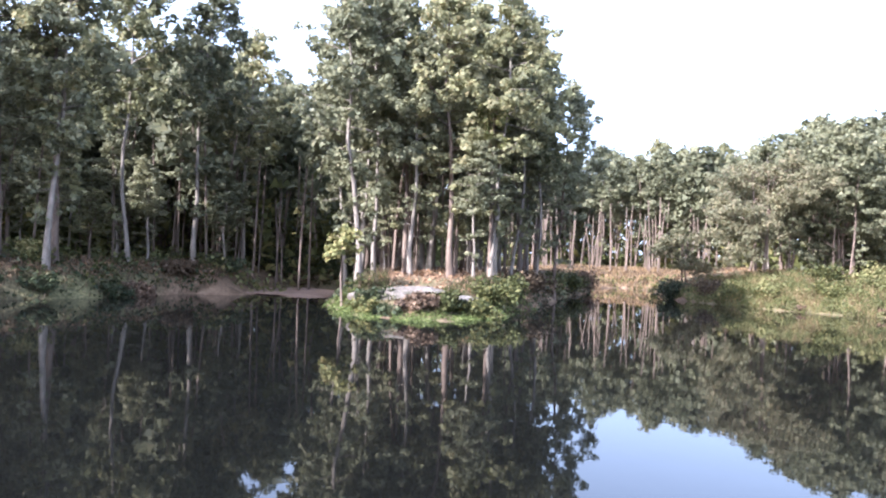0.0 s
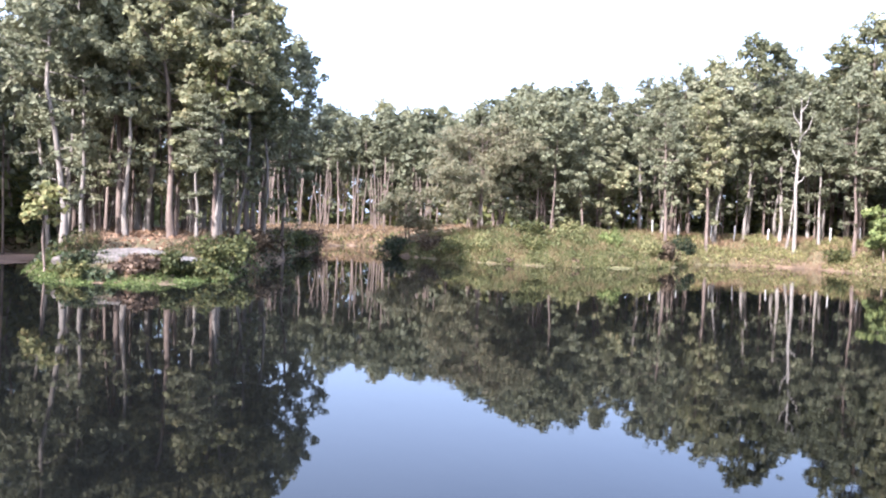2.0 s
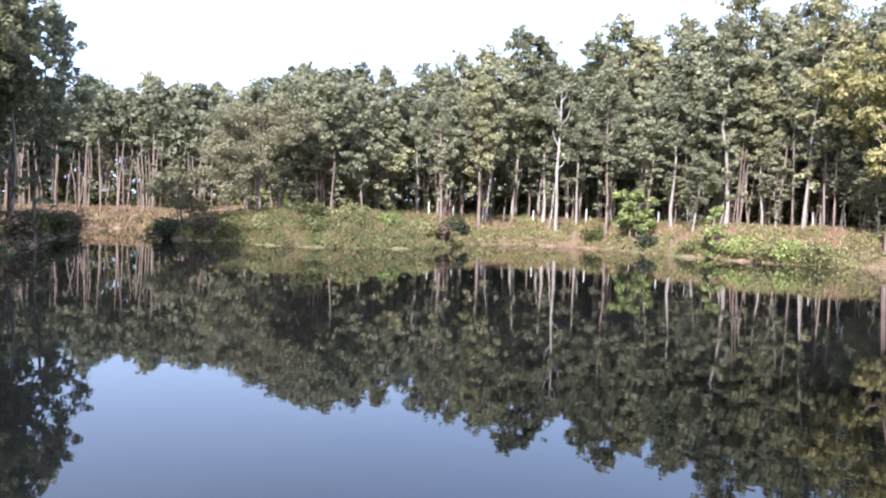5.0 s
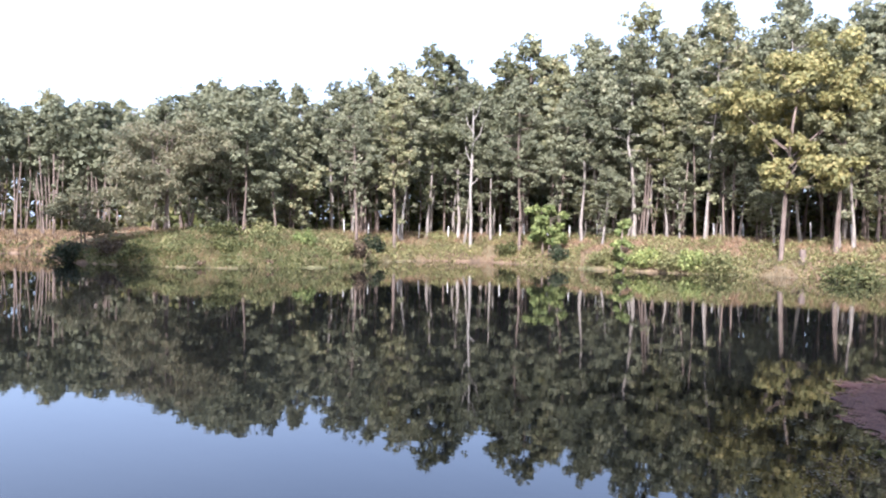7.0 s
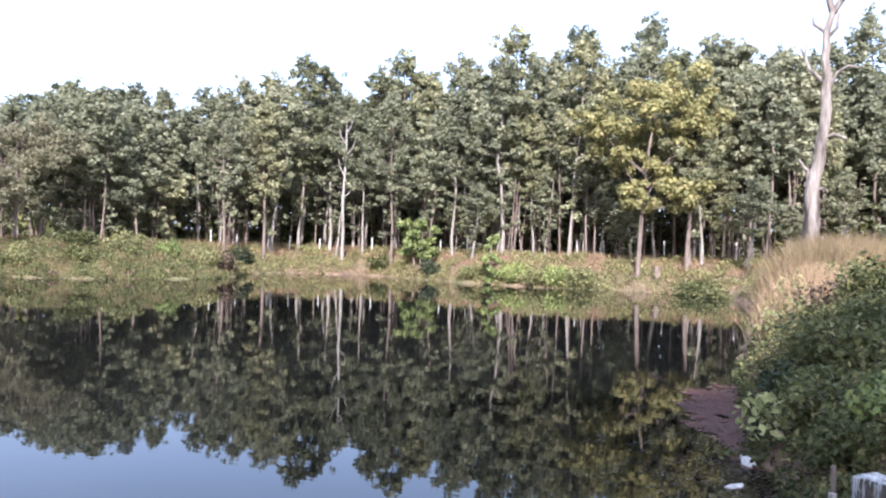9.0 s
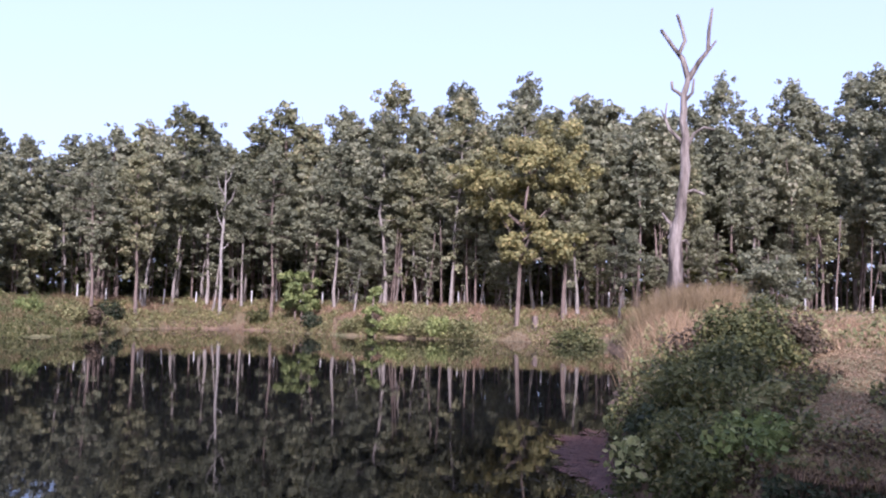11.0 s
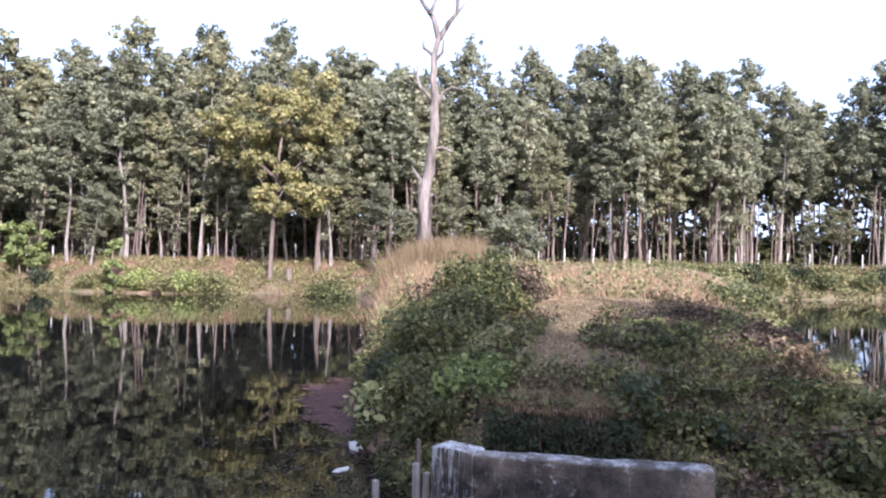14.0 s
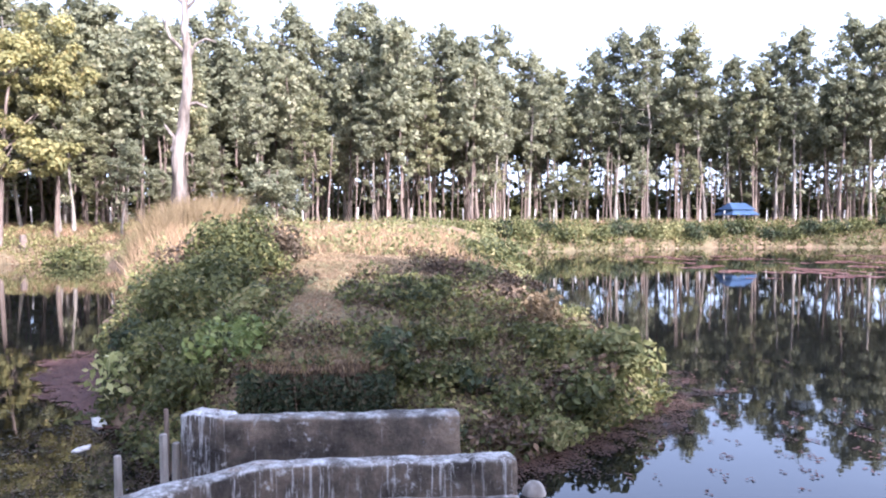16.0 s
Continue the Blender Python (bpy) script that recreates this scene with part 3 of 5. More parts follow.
# trees behind the viewer, whose shade lies over the near end of the causeway
for k in range(18):
    q, back = -7.0 + 1.6 * (k % 6), (12.5, 16.0, 19.5)[k // 6]
    plant(k % 8 if k < 12 else 8 + k % 4, -0.602 * q - 0.799 * back, 0.799 * q - 0.602 * back, (21.2, 23.2, 25.4)[k // 6], k * 77, "trees behind the sluice")


def far_wood():
    """The depth of the wood behind the trees that stand clear: one mass."""
    r = np.random.default_rng(11)
    spots = []
    for lo_x, hi_x, lo_y, hi_y, count, cond in (
            (-60, 10, 56, 92, 80, lambda x, y, d: d > 4 and y > 64 + 0.25 * x and (x < -16 or (y > 70 and x < -7))),
            (-42, -9, 52, 74, 40, lambda x, y, d: d > 6),
            (-22, 12, 97, 125, 34, lambda x, y, d: d > 8),
            (4, 70, 108, 140, 70, lambda x, y, d: d > 10),
            (24, 72, 74, 100, 60, lambda x, y, d: d > 12),
            (62, 100, 14, 76, 100, lambda x, y, d: x + y * 0.62 > 90),
            (60, 112, 62, 112, 70, lambda x, y, d: x + y > 134),
            (92, 118, -70, 22, 110, lambda x, y, d: x > 100 or y > -8)):
        xs, ys = r.uniform(lo_x, hi_x, 1200), r.uniform(lo_y, hi_y, 1200)
        good = [(x, y) for x, y, d in zip(xs.tolist(), ys.tolist(), (-signed(LAKE, xs, ys)).tolist()) if cond(x, y, d)]
        spots += [(x, y, r.uniform(15.5, 19) + 4.0 * (x > 60)) for x, y in good[:count]]
    cv, cq, wv, wq, wt, ck, wk = [], [], [], [], [], 0, 0
    for x, y, h in spots:
        trunk, crown, wood, (c, nn) = SAL[r.integers(8)]
        pick = r.permutation(len(c))[: len(c) // 7]
        a = r.uniform(0, 6.28)
        turn = np.array([[math.cos(a), -math.sin(a), 0], [math.sin(a), math.cos(a), 0], [0, 0, 1]])
        z = float(ground_z(x, y))
        scale = np.array([1.1, 1.1, (h - z) / 18.0])
        at = np.array([x, y, z])
        low = c[pick].copy()
        low[:, 2] = np.minimum(low[:, 2], 15.4 + 0.08 * low[:, 2])
        if not (x > 90 and y < 0):
            low[:, 2] = 18.0 * np.clip((low[:, 2] / 18.0 - 0.30) / 0.70 * 0.90 + 0.10, 0.03, 1.1)
        v, q = small_leaves((low * scale) @ turn.T + at, nn[pick] @ turn.T, np.full(len(pick), 0.66), r)
        cv.append(v), cq.append(q + ck)
        ck += len(v)
        keep = 9 * 8
        v = (wood[0][:keep] * scale) @ turn.T + at
        q = wood[1][0][: 8 * 8]
        wv.append(v), wq.append(q + wk)
        wk += len(v)
    for lo_x, hi_x, lo_y, hi_y, d0, d1, count in ((-44, -9, 30, 74, 4, 18, 130), (-7, 9, 47, 68, 2.5, 14, 50), (8, 50, 92, 112, 6, 22, 110),
                                                  (46, 76, 18, 72, 7, 22, 190), (24, 50, 60, 84, 13, 24, 60), (72, 112, -66, 26, 8, 26, 150)):
        xs, ys = r.uniform(lo_x, hi_x, 2500), r.uniform(lo_y, hi_y, 2500)
        ds = -signed(LAKE, xs, ys)
        good = np.nonzero((ds > d0) & (ds < d1))[0][:count]
        for x, y, z in zip(xs[good], ys[good], ground_z(xs[good], ys[good])):
            hgt, lx, ly, rr = r.uniform(5.5, 9), r.normal() * 0.4, r.normal() * 0.4, r.uniform(0.045, 0.095)
            v, q, t = tube([(x, y, z - 0.2), (x + lx * 0.3, y + ly * 0.6, z + hgt * 0.5), (x + lx, y + ly, z + hgt)], [rr * 1.25, rr, rr * 0.6], 5, 0.03, r)
            wv.append(v), wq.append(q + wk)
            wk += len(v)
    ob = thing("far_wood", pose(0, 0, 0), "dense wood of tall trees closing the view behind the banks", "wood", kind="stuff")
    tagged(part("trunks", mesh_np("far_trunks", np.concatenate(wv), np.concatenate(wq), M_BARK2, True), ob), kind="stuff")
    tagged(part("foliage", mesh_np("far_foliage", np.concatenate(cv), np.concatenate(cq), M_SAL), ob), kind="stuff")


far_wood()


def broad_tree(name, x, y, height, spread, seed, leaf, size, per, label, base=0.3, stems=1, flat=0.6, bark=M_BARK2, sprays=0, girth=1.0):
    """A wide tree or tall shrub, with forking limbs that carry layered clumps."""
    r = np.random.default_rng(seed)
    z = float(ground_z(x, y))
    tubes, clumps = [], []
    for s in range(stems):
        a0 = r.uniform(0, 6.28)
        lean = 0.10 * height * (stems > 1)
        top = np.array([math.cos(a0) * lean, math.sin(a0) * lean, height * 0.8])
        foot = np.array([math.cos(a0) * 0.15 * stems, math.sin(a0) * 0.15 * stems, -0.3])
        bend = (foot + top) / 2 + r.normal(size=3) * 0.02 * height
        rad = 0.017 * height / math.sqrt(stems) * girth
        tubes.append(tube([foot, bend, top], [rad * 1.3, rad, rad * 0.35], 7, 0.04, r))
        for k in range(16 // stems + 4):
            u = base + (1.0 - base) * r.uniform(0, 1)
            foot_l = np.array([np.interp(u * height * 0.8, [0, height * 0.4, height * 0.8], [foot[i], bend[i], top[i]]) for i in range(3)])
            foot_l[2] = u * height * 0.78
            a = k * 2.4 + r.uniform(-0.4, 0.4)
            prof = math.sqrt(max(0.05, 1 - ((u - 0.5) / 0.62) ** 2))
            tip = foot_l + np.array([math.cos(a), math.sin(a), r.uniform(0.05, 0.45)]) * spread * prof * r.uniform(0.45, 1.0)
            mid = (foot_l + tip) / 2 + np.array([0, 0, 0.04 * height])
            tubes.append(tube([foot_l, mid, tip], [rad * 0.4, rad * 0.25, rad * 0.08], 5))
            cr = spread * r.uniform(0.2, 0.36)
            if sprays:
                for s2 in range(sprays):
                    w = r.uniform(0.35, 1.05)
                    clumps.append((*(mid * (1 - w) + tip * w + r.normal(size=3) * np.array([0.17, 0.17, 0.10]) * spread), spread * r.uniform(0.09, 0.17)))
            else:
                clumps += [(*tip, cr), (*(mid + r.normal(size=3) * 0.1 * spread), cr * 0.85)]
    c, nn = crown_points(r, clumps, per, flat, 0.4)
    v, q = small_leaves(c, nn, np.full(len(c), size), r)
    ob = thing(name, pose(x, y, z), label, "tree")
    part("trunk", mesh_np("trunk", *joined(tubes), bark, True), ob)
    part("crown", mesh_np("crown", v, q, leaf), ob)
    return ob


# unseen trees, added with raised crowns to shade only the causeway's shoulder
for q, back in ((-12.6, 19.0), (-14.4, 20.0), (-16.2, 20.6)):
    broad_tree("forest_tree", -0.602 * q - 0.799 * back, 0.799 * q - 0.602 * back, 30.0, 2.3, 31, M_SAL, 0.4, 120, "unseen high-crowned tree added to shade the causeway's shoulder", 0.91, 1, 0.6)
broad_tree("acacia_tree", 26.5, 66.0, 10.6, 5.3, 1, M_FEATHER, 0.2, 150, "broad feathery acacia with a brownish green crown", 0.12, 3, 0.55, sprays=13)
broad_tree("acacia_tree", 33.0, 65.5, 8.2, 4.0, 2, M_SAL, 0.22, 150, "broad acacia with layered grey-green foliage", 0.12, 2, 0.45, sprays=11)
broad_tree("acacia_tree", 21.8, 71.5, 5.6, 3.0, 3, M_FEATHER, 0.2, 150, "feathery acacia beside the inlet", 0.12, 2, 0.5, sprays=9)
broad_tree("acacia_tree", 38.5, 65.5, 7.4, 3.2, 4, M_SAL2, 0.26, 150, "dense spreading tree with olive leaves", 0.12, 2, 0.5, sprays=9)


def lobed_tree(x, y, turn, lobes, seed, leaf, size, per, label, fork):
    """A tree whose foliage hangs in separate lobes: (sideways, height, radius) as seen across the lake."""
    r = np.random.default_rng(seed)
    z = float(ground_z(x, y))
    side = np.array([math.cos(radians(turn)), math.sin(radians(turn)), 0])
    back = np.array([-side[1], side[0], 0])
    top = max(h for _, h, _ in lobes) - 0.6
    stem = [np.array([0, 0, -0.3]), side * fork * 0.2 + np.array([0, 0, top * 0.35]), side * fork * 0.5 + np.array([0, 0, top * 0.7]), side * fork + np.array([0, 0, top])]
    tubes, clumps = [tube(stem, [0.2, 0.15, 0.1, 0.05], 9, 0.03, r)], []
    for l, h, rad in lobes:
        mid = side * l + back * r.uniform(-1.2, 1.2) + np.array([0, 0, h])
        foot_h = max(top * 0.36, h - abs(l) * 0.8 - 1.2)
        foot = np.array([np.interp(foot_h, [q[2] for q in stem], [q[i] for q in stem]) for i in range(3)])
        tubes.append(tube([foot, (foot + mid) / 2 + np.array([0, 0, -0.3]), mid], [0.06, 0.04, 0.02], 5))
        for k in range(12):
            o = unit(r.normal(size=3)) * rad * np.array([1, 1, 0.6]) * r.uniform(0.3, 0.95)
            clumps.append((*(mid + o * 1.3), rad * r.uniform(0.24, 0.44)))
    c, nn = crown_points(r, clumps, per, 0.8, 0.35)
    v, q = small_leaves(c, nn, np.full(len(c), size), r)
    ob = thing("yellowing_tree", pose(x, y, z), label, "tree")
    part("trunk", mesh_np("trunk", *joined(tubes), M_BARK2, True), ob)
    part("crown", mesh_np("crown", v, q, leaf), ob)


lobed_tree(57.6, 27.4, -63.6, [(2.4, 15.0, 2.4), (-0.2, 13.8, 2.2), (4.6, 12.4, 2.0), (-2.6, 11.4, 2.4), (-4.0, 12.4, 1.3), (3.4, 10.8, 1.9), (-1.6, 9.2, 1.6), (0.6, 11.4, 1.6),
           (1.4, 8.4, 1.9), (-0.4, 6.2, 1.7), (2.2, 6.4, 1.9), (4.0, 6.6, 1.4)], 5, M_YELLOW, 0.29, 230, "tall tree with yellowing autumn leaves in hanging lobes", 1.2)
lobed_tree(60.4, 24.6, -65.0, [(0.6, 11.5, 1.7), (-0.6, 9.4, 1.5), (1.4, 9.0, 1.5), (0.4, 7.2, 1.4)], 6, M_SAL2, 0.29, 230, "slender tree with olive leaves and a forked trunk", 0.8)
broad_tree("yellowing_tree", 83.6, -8.4, 17.5, 3.0, 8, M_YELLOW, 0.36, 90, "tree with a patch of yellow leaves", 0.55, 1, 0.7, M_BARK)
broad_tree("young_tree", 2.6, 46.0, 13.0, 1.4, 9, M_HERB, 0.26, 130, "young tree with a yellow-green crown", 0.68, 1, 0.8, M_BARK2, girth=0.45)
broad_tree("understorey_tree", 62.5, 8.8, 5.6, 2.7, 10, M_SAL, 0.26, 170, "low bushy tree with olive green leaves", 0.12, 2)
broad_tree("young_tree", 54.6, 47.8, 5.2, 1.75, 12, M_FRESH, 0.26, 460, "small bushy tree with bright green leaves", 0.16, 2, 0.8)
broad_tree("teak_sapling", 52.5, 37.8, 4.9, 0.95, 13, M_FRESH, 0.32, 460, "slender sapling with large bright leaves", 0.05, 1, 0.8)
broad_tree("young_tree", -5.0, 39.8, 4.8, 1.1, 14, M_HERB, 0.26, 160, "thin crooked young tree at the water", 0.55, 1, 0.8, M_BARK2, girth=0.6)


# ---------------------------------------------------------------- the dead tree
def dead_tree():
    """Bare bleached trunk with a forked top and broken stubs."""
    right = np.array([math.cos(radians(-75.5)), math.sin(radians(-75.5)), 0])
    back = np.array([-right[1], right[0], 0])

    def limb(pts, r0, r1, depth=0.0, sides=8):
        p = [right * l + back * depth * k / max(1, len(pts) - 1) + np.array([0, 0, z]) for k, (l, z) in enumerate(pts)]
        fade = np.linspace(0, 1, len(p)) ** 0.7
        return tube(p, r0 + (r1 - r0) * (fade if len(p) > 6 else np.linspace(0, 1, len(p))), sides, 0.07, np.random.default_rng(3))

    z0 = float(ground_z(49.9, 12.6))
    ob = thing("dead_tree", pose(49.9, 12.6, z0), "dead bleached tree, bare of bark and leaves, with a forked top", "tree")
    s = [limb([(0.05, -0.4), (0, 0.5), (-0.16, 1.9), (-0.08, 3.2), (-0.16, 4.5), (-0.06, 5.4), (0.22, 6.5), (0.25, 7.3), (0.42, 8.4), (0.5, 9.5), (0.44, 10.5), (0.52, 11.4), (0.34, 12.5), (0.39, 13.2), (0.40, 14.1), (0.7, 15.2)], 0.56, 0.18, 0, 14)]
    trunk = part("trunk", mesh_np("trunk", *joined(s), M_DEADWOOD, True), ob)
    limbs = [([(0.7, 15.1), (0.3, 16.5), (-0.2, 17.3), (-1.0, 18.6)], 0.19, 0.07, 0.5), ([(0.1, 16.8), (0.45, 17.6), (0.3, 18.3), (0.0, 19.2)], 0.13, 0.06, -0.4),
             ([(0.7, 15.1), (1.3, 16.2), (1.85, 16.8), (1.9, 18.0), (2.1, 19.4)], 0.19, 0.05, -0.5), ([(1.85, 16.8), (2.35, 17.6)], 0.08, 0.03, 0.3),
             ([(0.4, 14.0), (0.05, 14.3), (-0.3, 14.6), (-0.35, 15.1)], 0.12, 0.05, 0.3), ([(0.45, 13.7), (0.9, 14.2), (1.0, 15.0)], 0.12, 0.04, -0.4),
             ([(0.4, 11.0), (-0.5, 12.0), (-0.8, 12.9), (-1.0, 13.4)], 0.12, 0.03, 0.8), ([(-0.75, 12.6), (-0.65, 13.7)], 0.05, 0.02, 0.2),
             ([(0.5, 10.4), (1.0, 11.6), (1.6, 11.9), (2.2, 11.7)], 0.10, 0.03, -0.6), ([(0.35, 7.8), (1.0, 8.0), (1.6, 7.7)], 0.13, 0.05, -0.3),
             ([(-0.05, 5.6), (-0.6, 6.1), (-0.9, 6.6)], 0.13, 0.05, 0.3), ([(0.1, 4.7), (0.55, 4.9), (0.7, 4.6)], 0.10, 0.04, 0.3)]
    for h, l, w in ((0.6, -0.2, 0.42), (3.0, 0.15, 0.36), (5.3, -0.3, 0.36), (6.9, 0.05, 0.3), (9.6, 0.62, 0.24), (13.3, 0.45, 0.24)):
        limbs.append(([(l - 0.06, h - 0.35), (l, h), (l - 0.03, h + 0.45)], w * 0.7, w * 0.35, -0.1))
    for pts, r0, r1, dep in limbs:
        part("branch", mesh_np("branch", *joined([limb(pts, r0, r1 + 0.03, dep, 6)]), M_DEADWOOD, True), trunk)


dead_tree()


def plain_pole(name, x, y, z0, z1, r, mat, label, category, lean=(0, 0), sides=8, group=""):
    ob = thing(name, pose(x, y, z0), label, category, group)
    h = z1 - z0
    p = [(0, 0, 0), (lean[0] * 0.5, lean[1] * 0.5, h * 0.5), (lean[0], lean[1], h - 0.03), (lean[0], lean[1], h - 0.01), (lean[0], lean[1], h)]
    part("shaft", mesh_np("shaft", *joined([tube(p, [r * 1.1, r, r * 0.93, r * 0.86, r * 0.12], sides, 0.05)]), mat), ob)
    return ob


def pale_tree(x, y):
    """A slender white-barked tree, nearly bare, forked at half its height."""
    r = np.random.default_rng(77)
    ob = thing("pale_tree", pose(x, y, float(ground_z(x, y)) - 0.1), "slender white-barked tree with a forked top and few leaves", "tree")
    stem = [(0, 0, -0.2), (0.05, 0.0, 3.0), (-0.08, 0.05, 6.0), (0.06, 0.0, 8.6), (0.16, 0.0, 11.5), (0.1, 0.0, 14.2)]
    limbs = [tube(stem, [0.19, 0.155, 0.14, 0.125, 0.085, 0.04], 9, 0.03, r)]
    side = np.array([0.74, -0.67, 0])
    clumps = []
    for z0, out, up in ((8.4, -0.9, 3.2), (10.5, 1.1, 2.4), (11.6, -0.9, 2.2), (12.8, 0.7, 1.8), (6.4, 0.8, 1.0)):
        foot = np.array([np.interp(z0, [q[2] for q in stem], [q[0] for q in stem]), 0, z0])
        tip = foot + side * out + np.array([0, 0, up])
        limbs.append(tube([foot, foot + side * out * 0.6 + np.array([0, 0, up * 0.35]), tip], [0.075, 0.055, 0.025], 6, 0.03, r))
        clumps += [(*(tip + r.normal(size=3) * 0.3), r.uniform(0.35, 0.6)) for _ in range(3)]
    part("trunk", mesh_np("trunk", *joined(limbs), M_PALEBARK, True), ob, "white-barked trunk and limbs")
    c, nn = crown_points(r, clumps, 105, 0.8, 0.5)
    part("crown", mesh_np("crown", *small_leaves(c, nn, np.full(len(c), 0.27), r), M_SAL), ob)


pale_tree(53.9, 57.0)
# leaning bare trunk by the inlet, and a cut stump by the yellowing tree
plain_pole("leaning_trunk", 28.2, 94.2, 1.2, 6.8, 0.13, M_DEADWOOD, "bare pale trunk leaning at the edge of the wood", "dead trunk", (1.9, -0.5))
plain_pole("tree_stump", 57.9, 25.9, 0.8, 2.0, 0.26, M_BARK2, "short brown cut tree stump on the bank", "stump")


# ---------------------------------------------------------------- fence, hut
def fence():
    """White posts along the wood's edge on the far bank."""
    line = np.array([(44, 66), (51, 64), (58, 57.5), (60.5, 46), (64.5, 35), (66, 27), (68.5, 18), (72, 8), (76, -3), (80, -13), (86, -26), (88.5, -42), (84, -60)], dtype=float)
    seg = np.linalg.norm(np.diff(line, axis=0), axis=1)
    cum = np.concatenate([[0], np.cumsum(seg)])
    ob = thing("fence", pose(0, 0, 0), "row of pale concrete fence posts along the edge of the wood", "fence")
    r = random.Random(3)
    box = bmesh.new()
    bmesh.ops.create_cube(box, size=1.0)
    bmesh.ops.scale(box, vec=(0.12, 0.12, 1.7), verts=box.verts)
    bmesh.ops.bevel(box, geom=box.edges[:], offset=0.02, segments=1, affect="EDGES")
    me = bpy.data.meshes.new("post")
    box.to_mesh(me)
    box.free()
    me.materials.append(M_POST)
    for s in np.arange(1.0, cum[-1], 2.7):
        s += r.uniform(-0.3, 0.3)
        x, y = np.interp(s, cum, line[:, 0]), np.interp(s, cum, line[:, 1])
        p = part("post", me, ob)
        p.matrix_basis = pose(x, y, float(ground_z(x, y)) + 0.62 + r.uniform(-0.15, 0.1), r.uniform(-4, 4), r.uniform(-4, 4), r.uniform(0, 90))


fence()


def box_mesh(name, size, mat, bevel=0.02, at=(0, 0, 0)):
    b = bmesh.new()
    bmesh.ops.create_cube(b, size=1.0)
    bmesh.ops.scale(b, vec=size, verts=b.verts)
    bmesh.ops.translate(b, vec=at, verts=b.verts)
    bmesh.ops.bevel(b, geom=b.edges[:], offset=bevel, segments=2, affect="EDGES")
    me = bpy.data.meshes.new(name)
    b.to_mesh(me)
    b.free()
    me.materials.append(mat)
    return me


def hut():
    x, y = 88.7, -39.6
    z = float(ground_z(x, y))
    ob = thing("shelter_hut", pose(x, y, z, 0, 0, -68), "small open shelter with a blue sheet roof", "hut")
    eave = 1.05

    def hipped(name, w, d, z0, z1, w1, d1, label):
        """A four-sided sheet roof that narrows from its eaves to its top."""
        out = [(sx * a / 2, sy * b2 / 2, h) for a, b2, h in ((w, d, z0), (w1, d1, z1), (w1 - 0.06, d1 - 0.06, z1 - 0.06), (w - 0.08, d - 0.08, z0 - 0.05)) for sx, sy in ((-1, -1), (1, -1), (1, 1), (-1, 1))]
        q = [(k * 4 + j, k * 4 + (j + 1) % 4, (k + 1) % 4 * 4 + (j + 1) % 4, (k + 1) % 4 * 4 + j) for k in range(4) for j in range(4)]
        part(name, mesh_np(name, np.array(out), np.array(q), M_BLUE), ob, label)

    hipped("skirt_roof", 4.2, 3.0, 0.95, 1.5, 3.0, 1.8, "faded blue lower roof sheet")
    hipped("top_roof", 3.6, 2.3, 1.55, 2.3, 2.4, 0.25, "faded blue upper roof sheet")
    for sx in (-1.7, 0, 1.7):
        for sy in (-1.05, 1.05):
            p = part("post", box_mesh("post", (0.11, 0.11, eave + 0.3), M_BARK2, 0.01), ob)
            p.matrix_basis = pose(sx, sy, (eave - 0.05) / 2)
    p = part("bench", box_mesh("bench", (3.2, 0.5, 0.07), M_BARK2, 0.01), ob)
    p.matrix_basis = pose(0, 0.5, 0.45)


hut()


